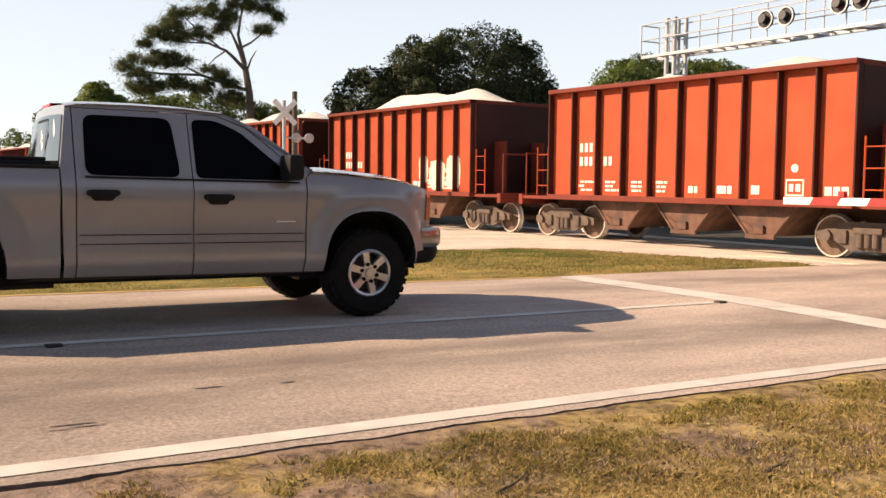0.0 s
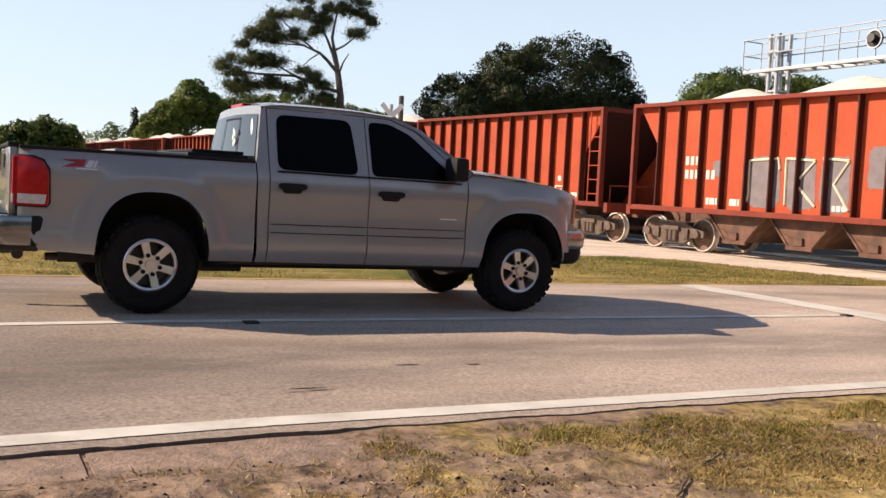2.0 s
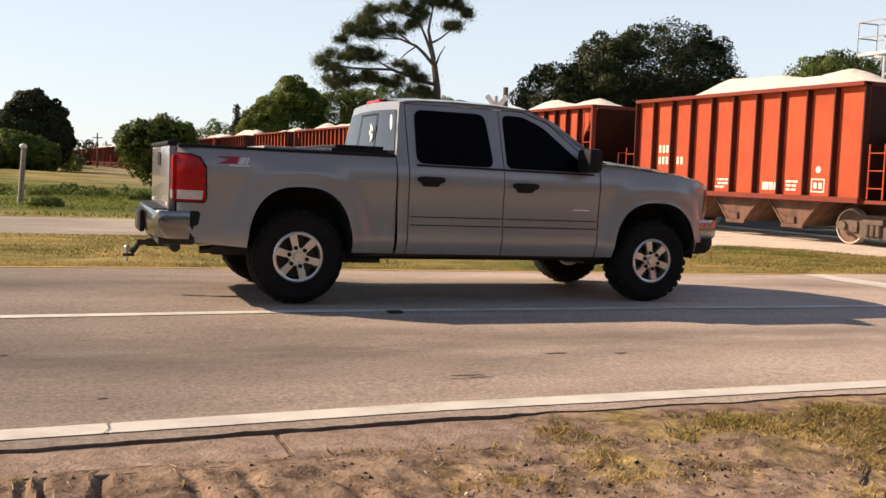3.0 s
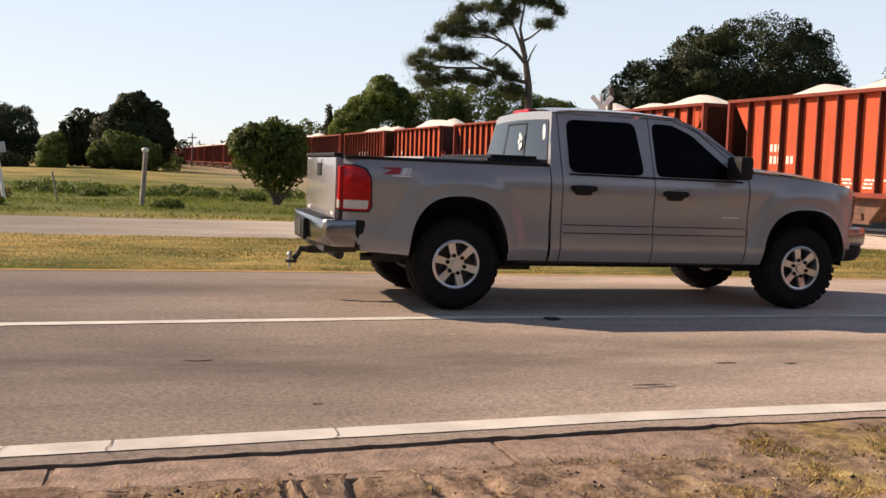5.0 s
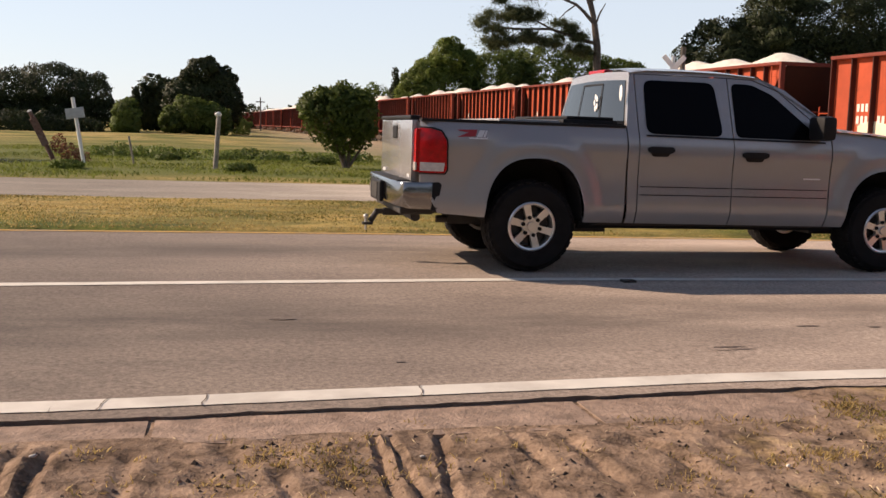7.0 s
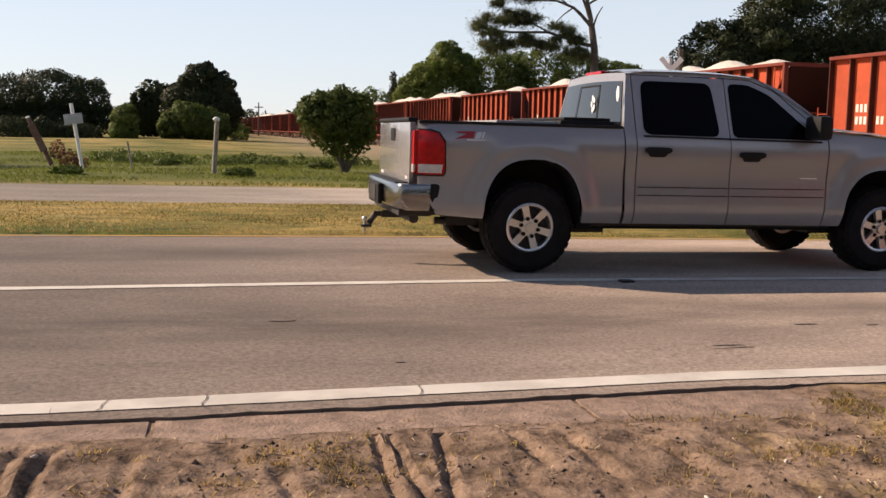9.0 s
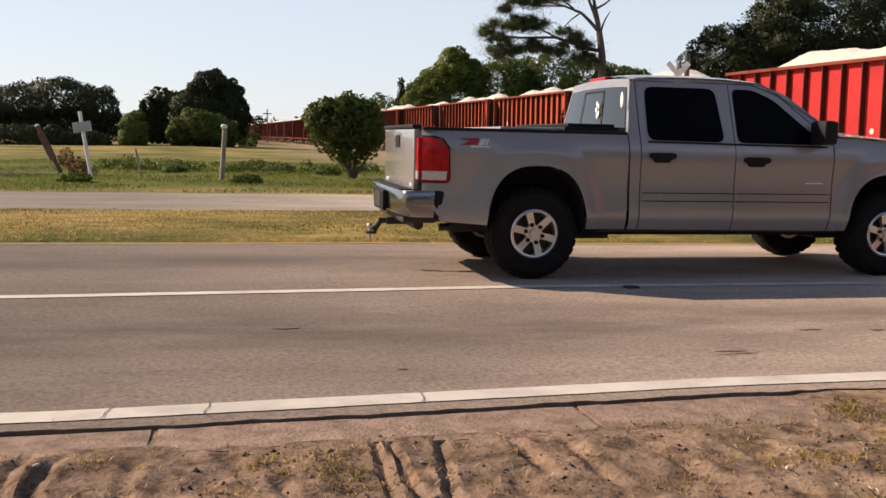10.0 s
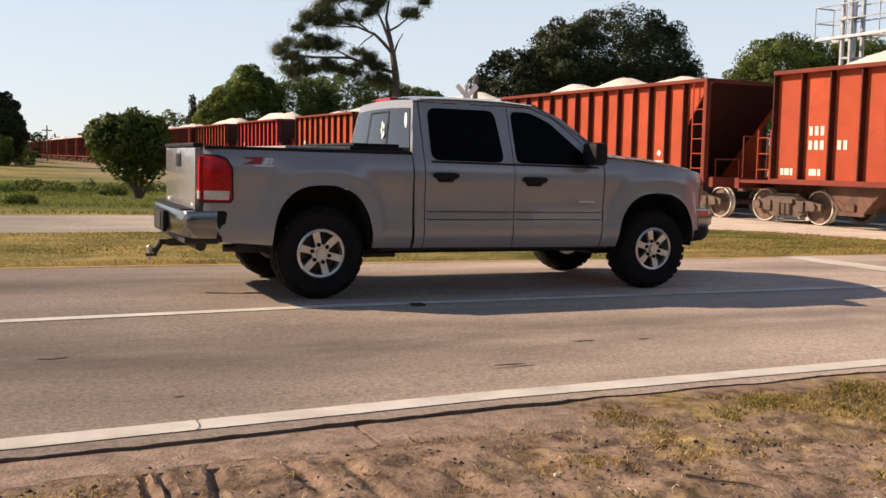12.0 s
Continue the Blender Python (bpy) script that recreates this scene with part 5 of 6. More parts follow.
tube(bm, (0, 0, -0.2), (0, 0, 3.92), 0.10, 0.075, 12)
part("shaft", bm, M["pole_dark"], pole, smooth=True)
bm = nb()
box(bm, -0.10, 0.10, -0.12, -0.06, 2.55, 2.8)
part("junction_box", bm, M["pole_dark"], pole)

far_pole = thing("utility_pole", "thin distant utility pole with one cross-arm", "utility pole", pose(2.4, 150, 0))
bm = nb()
tube(bm, (0, 0, 0), (0, 0, 5.4), 0.12, 0.09, 8)
part("shaft", bm, M["pole_dark"], far_pole)
bm = nb()
box(bm, -0.7, 0.7, -0.06, 0.06, 4.6, 4.75)
part("cross_arm", bm, M["pole_dark"], far_pole)

# posts on the verge
post = thing("marker_post", "weathered grey timber post with rounded pale cap, leaning", "post", pose(-3.02, 18.6, ground_z(-3, 18.6), 0, 4.0, 0))
bm = nb()
tube(bm, (0, 0, -0.2), (0, 0, 1.46), 0.068, 0.062, 12)
part("shaft", bm, M["timber_grey"], post, smooth=True)
bm = nb()
ball(bm, (-0.02, -0.01, 1.47), 0.085, 1.15, 1, 0.8)
part("cap", bm, M["white_paint"], post, "pale rounded cap", smooth=True)

sign = thing("road_sign", "leaning white sign post with a small grey panel", "sign", pose(-6.5, 19.6, ground_z(-6.5, 19.6), 0, -8.0, 0))
bm = nb()
tube(bm, (0, 0, -0.2), (0, 0, 1.82), 0.05, 0.05, 10)
part("shaft", bm, M["white_paint"], sign, smooth=True)
bm = nb()
box(bm, -0.24, 0.24, -0.075, -0.05, 1.26, 1.54, 0.008)
part("panel", bm, M["galv"], sign, "blank grey metal panel")
sign.matrix_basis = pose(-6.52, 19.6, ground_z(-6.5, 19.6), 0, -8.0, 0)

stake = thing("fence_stake", "short thin leaning grey stake in the grass", "stake", pose(-5.3, 20.5, ground_z(-5.3, 20.5), 0, -9.0, 0))
bm = nb()
tube(bm, (0, 0, -0.1), (0, 0, 0.8), 0.03, 0.028, 8)
part("shaft", bm, M["timber_grey"], stake, smooth=True)

M["timber_russet"] = plain("timber_russet", (0.16, 0.085, 0.06), 0.9, vary=0.3, scale=12, fine=80, bump=0.5, dirt=(0.24, 0.19, 0.16))
old_sign = thing("old_sign_post", "weathered russet leaning post with a narrow board and pale top", "sign", pose(-7.72, 22.5, ground_z(-7.72, 22.5), 0, -24.0, 0))
bm = nb()
tube(bm, (0, 0, -0.1), (0, 0, 1.7), 0.075, 0.06, 10)
part("shaft", bm, M["timber_russet"], old_sign, smooth=True)
bm = nb()
box(bm, -0.10, 0.11, -0.10, -0.075, 0.62, 1.48, 0.012)
part("panel", bm, M["timber_russet"], old_sign)
bm = nb()
ball(bm, (0, 0, 1.71), 0.07, 1, 1, 0.6)
part("cap", bm, M["white_paint"], old_sign, "pale cap", smooth=True)

bm = nb()
sheet(bm, lin(-18.5, -6.6, 12), lin(20.2, 27.0, 8), lambda x, y: (x, y, -0.045))
pond = link("pond", bm, M["water"])
tagged(pond, "small still pond behind the grass verge", "water", kind="structure")

# ---- trees ----
RNG = np.random.default_rng(7)


def leaves(name, clumps, count, size, material, parent, flat=1.0, fill=0.45, slim=0.45, ragged=0.05):
    """Leaf sprays scattered in the shells of the clumps (x, y, z, rx, ry, rz)."""
    c = np.array(clumps, float)
    w = (c[:, 3] * c[:, 5]) + (c[:, 3] * c[:, 4])
    pick = RNG.choice(len(c), count, p=w / w.sum())
    d = RNG.normal(size=(count, 3))
    d /= np.linalg.norm(d, axis=1)[:, None]
    lump = ragged * (np.sin(d[:, 0] * 9 + pick) + np.sin(d[:, 2] * 11 + pick * 2.0))
    r = (fill + (1 - fill) * RNG.random(count) ** 0.5) * (1 + lump) + RNG.normal(0, 0.03, count)
    if fill < 0.1:
        r = np.abs(RNG.normal(0, 0.68, count))
    p = c[pick, :3] + d * c[pick, 3:] * r[:, None]
    a = RNG.normal(size=(count, 3))
    a[:, 2] *= flat
    a /= np.linalg.norm(a, axis=1)[:, None]
    b = np.cross(a, RNG.normal(size=(count, 3)))
    b /= np.linalg.norm(b, axis=1)[:, None]
    n = np.cross(a, b)
    flip = np.sign((n * d).sum(1))[:, None]
    b, n = b * flip, n * flip
    s = size * (0.55 + 0.9 * RNG.random(count))[:, None]
    v = np.stack([p - a * s, p - b * s * slim, p + a * s, p + b * s * slim], 1).reshape(-1, 3)
    me = bpy.data.meshes.new(name)
    me.vertices.add(count * 4)
    me.vertices.foreach_set("co", v.ravel())
    me.loops.add(count * 4)
    me.loops.foreach_set("vertex_index", np.arange(count * 4))
    me.polygons.add(count)
    me.polygons.foreach_set("loop_start", np.arange(0, count * 4, 4))
    me.update(calc_edges=True)
    # leaves lie along the outside of their clump
    out = 0.75 * d / c[pick, 3:] * c[pick, 3:].min(1)[:, None] + 0.45 * n
    out /= np.linalg.norm(out, axis=1)[:, None]
    me.shade_smooth()
    me.normals_split_custom_set_from_vertices(np.repeat(out, 4, 0).tolist())
    me.materials.append(material)
    ob = new(name, me)
    if parent:
        ob.parent = parent
    return ob


def lumpy(base, many, small, seed):
    """Add smaller clumps on the rims of the given ones, for an uneven outline."""
    rnd = random.Random(seed)
    out = list(base)
    for _ in range(many):
        x, y, z, a, b, c = rnd.choice(base)
        t, e = rnd.uniform(0, 2 * math.pi), rnd.uniform(-0.5, 1.4)
        k = rnd.uniform(0.75, 1.0)
        q = small * rnd.uniform(0.6, 1.3)
        out.append((x + a * k * math.cos(t) * math.cos(e), y + b * k * math.sin(t) * math.cos(e), z + c * k * math.sin(e), q, q, q * 0.8))
    return out


def limb(bm, pts, r0, r1):
    for i, (a, b) in enumerate(zip(pts, pts[1:])):
        n = len(pts) - 1
        tube(bm, a, b, r0 + (r1 - r0) * i / n, r0 + (r1 - r0) * (i + 1) / n, 9)
        ball(bm, b, (r0 + (r1 - r0) * (i + 1) / n) * 1.0, u=8, v=6)


def tree(name, label, foot, limbs, clumps, count, size, leaf, category="tree", flat=1.0, fill=0.45, slim=0.45):
    t = thing(name, label, category)
    bm = nb()
    for pts, r0, r1 in limbs:
        limb(bm, [tuple(p) for p in pts], r0, r1)
    part("trunk", bm, M["bark"], t, smooth=True)
    leaves("crown", clumps, count, size, M[leaf], t, flat, fill, slim)
    return t


# big dark oak behind the track
oak = [(31.6, 55, 6.3, 3.06, 3.5, 2.64), (36.0, 55, 8.3, 3.48, 4, 3.48), (40.6, 55, 8.5, 4.86, 5, 4.54), (43.6, 55, 8.5, 2.75, 4, 3.59), (44.6, 55, 5.9, 2.53, 4, 3.38), (39.5, 55, 4.4, 6.97, 5, 4.01), (33.6, 55, 4.9, 3.8, 4, 3.59), (33.9, 54, 7.5, 2.01, 3, 2.32)]
tree("oak_tree", "broad dense dark green oak tree behind the railway", (40, 55, 0), [(((40, 55, -0.1), (40, 55, 2.5), (39, 55, 5), (38, 55, 8)), 0.6, 0.2), (((40, 55, 2.5), (42, 55, 5), (43, 55, 8)), 0.4, 0.15), (((40, 55, 2), (36, 55, 4.5), (32, 55, 6)), 0.3, 0.1)], lumpy(oak, 200, 0.75, 1), 190000, 0.10, "leaf_oak", fill=0.6)
oak2 = [(58, 58, 8.0, 3.46, 4, 3.89), (62.5, 60, 9.2, 4.1, 4, 3.89), (67.5, 60, 9.0, 3.89, 4, 4.0), (72, 60, 9.2, 3.67, 4, 4.1), (55.3, 57, 6.6, 2.38, 3, 3.24), (64, 60, 5.0, 10.26, 4, 4.32)]
tree("oak_tree", "mid-green spreading tree far behind the railway", (62, 59, 0), [(((62, 59, -0.1), (62, 59, 4), (63, 60, 8)), 0.5, 0.2), (((62, 59, 3), (57, 58, 7)), 0.3, 0.1), (((62, 59, 3), (69, 60, 7)), 0.3, 0.1)], lumpy(oak2, 90, 0.9, 2), 80000, 0.14, "leaf_bush", fill=0.55)

# tall pine with a bare forked trunk
py = 60.0
pine_limbs = [([(x, py, z) for x, z in pts], r0, r1) for pts, r0, r1 in (
    (((24.05, -0.1), (24.0, 4.5), (23.9, 7.4), (23.62, 9.1)), 0.36, 0.23),
    (((23.62, 9.1), (22.77, 9.94), (22.15, 10.44), (20.9, 10.85), (19.6, 11.1)), 0.15, 0.05),
    (((23.6, 9.3), (23.18, 10.44), (22.9, 11.05), (22.5, 11.85), (21.6, 12.8)), 0.16, 0.05),
    (((23.6, 9.5), (23.2, 11.05), (23.05, 11.65), (23.25, 12.9), (23.6, 14.4)), 0.15, 0.05),
    (((23.3, 10.75), (24.0, 11.15), (24.6, 11.65), (25.6, 12.7)), 0.09, 0.04),
    (((23.7, 9.1), (24.0, 9.94), (24.4, 10.6)), 0.09, 0.03),
    (((23.85, 7.7), (22.4, 8.0), (20.3, 8.6), (17.6, 8.5), (15.6, 8.6)), 0.15, 0.05),
    (((22.15, 10.44), (21.4, 9.9), (20.9, 9.4)), 0.06, 0.03),
    (((21.6, 10.7), (20.0, 11.8), (19.0, 12.7)), 0.07, 0.03),
    (((20.3, 8.6), (18.8, 9.3), (17.0, 9.4)), 0.07, 0.03),
    (((20.9, 10.85), (18.6, 10.8), (17.2, 11.1)), 0.06, 0.03),
)]
pine = [(x, py, z, a, a * 0.9, c) for x, z, a, c in (
    (16.8, 9.35, 1.5, 0.5), (15.4, 8.8, 0.8, 0.45), (18.7, 9.3, 1.2, 0.45), (16.2, 8.35, 1.2, 0.3), (17.8, 9.75, 0.9, 0.4), (20.8, 9.0, 0.9, 0.35), (21.7, 8.5, 0.7, 0.35), (22.6, 8.0, 0.8, 0.35), (16.5, 7.5, 1.4, 0.5), (18.6, 7.8, 1.4, 0.5), (20.6, 7.6, 1.3, 0.6), (22.3, 7.1, 1.1, 0.5),
    (17.2, 11.2, 0.7, 0.5), (18.7, 10.95, 1.0, 0.55), (20.2, 11.4, 1.1, 0.5), (16.5, 10.45, 0.45, 0.22), (18.2, 11.8, 0.7, 0.45),
    (19.0, 12.8, 0.9, 0.6), (20.8, 13.0, 1.1, 0.6), (22.4, 12.6, 0.8, 0.7), (23.4, 13.7, 1.0, 0.5), (24.8, 13.7, 1.0, 0.55), (26.0, 13.05, 0.55, 0.4), (24.9, 12.05, 0.55, 0.28), (21.7, 11.9, 0.8, 0.35), (20.6, 14.4, 1.2, 0.6), (22.8, 14.9, 1.2, 0.6), (25.3, 14.5, 0.9, 0.5),
)]
tree("pine_tree", "tall thin pine with bare forked trunk and layered needle clusters", (24, py, 0), pine_limbs, lumpy(pine, 240, 0.42, 3), 120000, 0.13, "leaf_pine", fill=0.05, slim=0.12)

# green trees and scrub along the far side of the track
mass = [(17.2, 80, 7.4, 1.9, 2.4, 1.9), (15.4, 80, 6.0, 1.57, 2.4, 1.9), (19.2, 80, 6.6, 1.46, 2.4, 1.68), (14.0, 80, 4.6, 1.46, 2, 1.79), (17.0, 80, 4.2, 4.48, 3, 2.91)]
tree("leafy_tree", "bright green rounded tree behind the train", (16.8, 80, 0), [(((16.8, 80, -0.1), (16.8, 80, 4), (17, 80, 7)), 0.3, 0.1), (((16.8, 80, 3), (14.5, 80, 5)), 0.2, 0.08)], lumpy(mass, 60, 0.5, 4), 40000, 0.13, "leaf_green")
scrub = [(21.5, 78, 5.4, 2.86, 3, 3.3), (25.8, 78, 5.6, 2.86, 3, 3.63), (29.4, 78, 5.5, 2.64, 3, 3.41), (32.6, 78, 5.0, 2.64, 3, 3.3), (35.4, 80, 4.6, 2.42, 3, 3.52), (23.6, 79, 6.2, 1.98, 2, 2.42)]
tree("scrub_tree", "low olive-green scrubby tree behind the train", (27, 80, 0), [(((27, 80, -0.1), (27, 80, 3), (26, 80, 5)), 0.25, 0.1)], lumpy(scrub, 80, 0.6, 5), 46000, 0.13, "leaf_bush")
for x, h, seed in ((12.6, 7.3, 6), (13.5, 6.8, 7)):
    tree("cypress_tree", "narrow dark conifer above the scrub", (x, 82, 0), [(((x, 82, -0.1), (x, 82, h * 0.8)), 0.15, 0.05)], lumpy([(x, 82, h * 0.52, 0.45, 0.6, h * 0.45), (x, 82, h * 0.4, 0.7, 0.7, h * 0.35)], 10, 0.25, seed), 3000, 0.14, "leaf_oak")
hedge = [(10.8 + i * 2.2, 92 + (i % 3), 2.6, 2.2, 2.5, 2.5 + 0.5 * math.sin(i * 1.7)) for i in range(14)]
tree("hedge_row", "long uneven hedge of green bushes beyond the field", (20, 92, 0), [(((20, 92, -0.1), (20, 92, 2)), 0.2, 0.1)], lumpy(hedge, 70, 0.6, 8), 36000, 0.14, "leaf_bush", "hedge")

# dark trees across the field
left1 = [(-17.2, 80, 3.65, 3.03, 4, 2.44), (-20.4, 80, 3.25, 2.8, 4, 2.22), (-14.6, 80, 3.25, 2.33, 4, 1.98), (-24.5, 80, 3.05, 3.49, 4, 2.44), (-29, 80, 3.05, 4.66, 4, 2.8), (-35, 80, 3.25, 5.82, 4, 3.27), (-17, 79, 1.65, 5.82, 3, 1.75), (-19, 71, 0.6, 5.5, 2.5, 1.3), (-14.0, 72, 0.5, 2.0, 2, 1.0)]
tree("oak_tree", "wide dark rounded tree across the field", (-18, 80, 0), [(((-18, 80, -0.1), (-18, 80, 3)), 0.4, 0.2), (((-18, 80, 1.5), (-22, 80, 3)), 0.25, 0.1)], lumpy(left1, 70, 0.5, 9), 120000, 0.11, "leaf_oak", fill=0.55)
tree("round_bush", "rounded olive-green bush beside the dark trees", (-10.5, 72, 0), [(((-10.5, 72, -0.1), (-10.5, 72, 1.4)), 0.12, 0.06)], lumpy([(-10.5, 72, 1.7, 1.05, 1.6, 1.3), (-10.6, 72, 0.9, 1.2, 1.6, 0.9)], 16, 0.35, 10), 8000, 0.12, "leaf_bush", "bush")
left2 = [(-4.8, 80, 5.5, 1.68, 2.2, 1.4), (-3.4, 80, 4.6, 1.46, 2.2, 1.46), (-2.3, 80, 3.2, 1.01, 2, 1.34), (-6.6, 80, 3.6, 1.57, 2.5, 1.34), (-4.6, 80, 2.6, 3.36, 3, 2.69), (-5.9, 80, 4.8, 1.01, 1.5, 0.9)]
tree("oak_tree", "tall dark rounded tree with a domed top across the field", (-4.9, 80, 0), [(((-4.9, 80, -0.1), (-4.9, 80, 3), (-4.8, 80, 5)), 0.35, 0.15)], lumpy(left2, 60, 0.45, 11), 56000, 0.11, "leaf_oak", fill=0.55)
tree("round_bush", "wide olive bush before the domed tree", (-5.3, 76, 0), [(((-5.3, 76, -0.1), (-5.3, 76, 1.8)), 0.14, 0.06)], lumpy([(-5.6, 76, 1.7, 2.0, 1.8, 1.7), (-3.9, 76, 1.4, 1.6, 1.6, 1.5), (-7.3, 76, 1.2, 1.0, 1.5, 1.2)], 40, 0.4, 17), 20000, 0.11, "leaf_bush", "bush")
for i, (x, h) in enumerate(((-11.2, 4.7), (-10.4, 5.3), (-9.8, 5.0), (-9.1, 5.2), (-8.3, 5.3), (-7.7, 5.4))):
    tree("cypress_tree", "narrow dark conifer in a row", (x, 88, 0), [(((x, 88, -0.1), (x, 88, h * 0.8)), 0.12, 0.04)], lumpy([(x, 88, h * 0.52, 0.45, 0.6, h * 0.46), (x, 88, h * 0.35, 0.6, 0.6, h * 0.32)], 6, 0.2, 20 + i), 2600, 0.14, "leaf_oak")
left3 = [(-1.9, 82, 1.1, 0.7, 1, 1.1), (-1.2, 85, 0.8, 0.7, 1, 0.8)]
tree("round_bush", "small pale bush at the foot of the dark tree", (-1.9, 82, 0), [(((-1.9, 82, -0.1), (-1.9, 82, 1)), 0.08, 0.04)], lumpy(left3, 8, 0.25, 12), 2500, 0.1, "leaf_bush", "bush")
# unseen stand added behind the domed tree to shade the far cars
woods = [(-11 + (i * 5) % 6, 112 + i * 6, 3.2, 3.0, 4, 3.3) for i in range(10)]
tree("hidden_woods", "hidden dark stand of trees added beside the far railway", (-10, 140, 0), [(((-10, 140, -0.1), (-10, 140, 5)), 0.4, 0.2), (((-12, 120, -0.1), (-12, 120, 5)), 0.4, 0.2)], lumpy(woods, 50, 1.2, 15), 16000, 0.32, "leaf_oak", "woods")
line = [(-130 + i * 9.5, 190 + (i * 37) % 23, 2.0, 7, 4, 2.2 + 1.2 * math.sin(i * 2.3)) for i in range(36)]
tree("distant_tree_line", "low hazy line of trees along the horizon", (0, 190, 0), [(((0, 190, -0.1), (0, 190, 2)), 0.3, 0.2)], lumpy(line, 60, 2.0, 13), 14000, 0.55, "leaf_oak", "woods")

# unseen trees added behind the camera to dim the truck's near side
back = [(-44 + i * 6.5, -23 - (i * 7) % 5, 5.6, 4.6, 3.5, 5.8 + math.sin(i * 1.9)) for i in range(18)]
tree("unseen_rear_woods", "unseen dark row of trees added behind the camera", (0, -28, 0), [(((x, -24, -0.3), (x, -24, 6)), 0.3, 0.15) for x in (-40, -27, -14, -1, 12, 25, 38, 51, 62)], lumpy(back, 60, 1.3, 16), 40000, 0.38, "leaf_oak", "woods")

# leafy bush with several stems on the verge
bx, by = 0.78, 21.3
bz = ground_z(bx, by)
bush = [(bx - 0.45, by, bz + 1.55, 0.96, 0.96, 0.85), (bx + 0.3, by, bz + 1.65, 0.77, 0.96, 0.85), (bx + 0.5, by, bz + 1.2, 0.47, 0.79, 0.68), (bx - 0.95, by, bz + 1.75, 0.47, 0.56, 0.47), (bx - 0.05, by, bz + 0.9, 0.70, 0.68, 0.51), (bx - 0.1, by, bz + 2.1, 0.79, 0.68, 0.40)]
tree("verge_bush", "bright green leafy bush with several bare stems on the verge", (bx, by, bz), [(((bx + 0.05, by, bz - 0.05), (bx - 0.2, by, bz + 0.6), (bx - 0.5, by, bz + 1.5)), 0.07, 0.03), (((bx + 0.08, by, bz - 0.05), (bx + 0.2, by, bz + 0.7), (bx + 0.4, by, bz + 1.6)), 0.07, 0.03), (((bx, by, bz - 0.05), (bx + 0.02, by + 0.1, bz + 0.9), (bx, by, bz + 1.8)), 0.06, 0.03), (((bx + 0.1, by, bz - 0.05), (bx + 0.45, by, bz + 0.5), (bx + 0.8, by, bz + 1.0)), 0.05, 0.02)], lumpy(bush, 60, 0.22, 14), 17000, 0.06, "leaf_bush", "bush", fill=0.35)
weeds = [(-7.3, 22.3, 0.25, 0.3, 0.3, 0.35), (-7.1, 22.3, 0.1, 0.4, 0.3, 0.3), (-7.6, 22.4, 0.55, 0.25, 0.25, 0.3)]
tree("dry_weeds", "russet dry weeds at the foot of the leaning post", (-8.2, 22.3, 0), [(((-7.3, 22.3, -0.1), (-7.4, 22.3, 0.5)), 0.01, 0.006)], weeds, 900, 0.05, "leaf_rust", "weeds")

ditch = [(x, y, ground_z(x, y) + 0.12, 0.6 + 0.25 * math.sin(i), 0.6, 0.36 + 0.14 * math.sin(i * 1.7)) for i in range(30) for x, y in [(-7.4 + i * 0.33 + 0.3 * math.sin(i * 2.1), 29.6 + 1.7 * math.sin(i * 1.3))]]
tagged(leaves("ditch_weeds", ditch, 16000, 0.06, M["leaf_bush"], None), "dark green weeds along the shallow ditch", "weeds", kind="stuff")
for sx, sy, seed in ((-2.4, 17.5, 1), (0.3, 23.5, 2), (3.0, 24.0, 3), (-4.6, 24.5, 4), (-6.6, 17.2, 5)):
    tagged(leaves("weed_clump", [(sx, sy, ground_z(sx, sy) + 0.08, 0.45, 0.35, 0.16)], 700, 0.05, M["leaf_bush"], None), "low green weed clump in the verge grass", "weeds", "weed clumps on the verge")

# ---- grass and litter ----


def blades(name, spots, height, width, material, label):
    """Single bent blades at the spots (x, y)."""
    n = len(spots)
    p = np.array([(x, y, ground_z(x, y) - 0.004) for x, y in spots])
    a = RNG.random(n) * 2 * math.pi
    h = height * (0.4 + 0.9 * RNG.random(n))
    lean = RNG.normal(0, 0.75, (n, 2)) * h[:, None]
    w = width * (0.6 + 0.8 * RNG.random(n))
    side = np.stack([np.cos(a) * w, np.sin(a) * w, np.zeros(n)], 1)
    mid = p + np.stack([lean[:, 0] * 0.35, lean[:, 1] * 0.35, h * 0.6], 1)
    tip = p + np.stack([lean[:, 0], lean[:, 1], h], 1)
    v = np.stack([p - side, p + side, mid + side * 0.6, tip, mid - side * 0.6], 1).reshape(-1, 3)
    me = bpy.data.meshes.new(name)
    me.vertices.add(n * 5)
    me.vertices.foreach_set("co", v.ravel())
    me.loops.add(n * 5)
    me.loops.foreach_set("vertex_index", np.arange(n * 5))
    me.polygons.add(n)
    me.polygons.foreach_set("loop_start", np.arange(0, n * 5, 5))
    me.update(calc_edges=True)
    me.materials.append(material)
    ob = new(name, me)
    return tagged(ob, label, "grass", kind="stuff")


def scatter(n, x0, x1, y0, y1, keep, seed):
    rnd = random.Random(seed)
    out = []
    while n > 0:
        x, y = rnd.uniform(x0, x1), rnd.uniform(y0, y1)
        n -= 1
        if keep(x, y) > rnd.random():
            out.append((x, y))
    return out


def shoulder_cover(x, y):
    rim = -3.95 if x > 0.4 else -4.30
    if y > rim + 0.08 * noise.noise((x * 4, 0, 9)) + 0.05:
        return 0.0
    v = noise.noise((x * 1.1, y * 1.5, 3.3)) + 0.55 * noise.noise((x * 3.3, y * 3.8, 8.1)) + 0.3 * noise.noise((x * 9, y * 9, 2))
    return clamp01((v - 0.62 + 0.98 * clamp01((x + 1.6) / 4.2)) * 2.4)


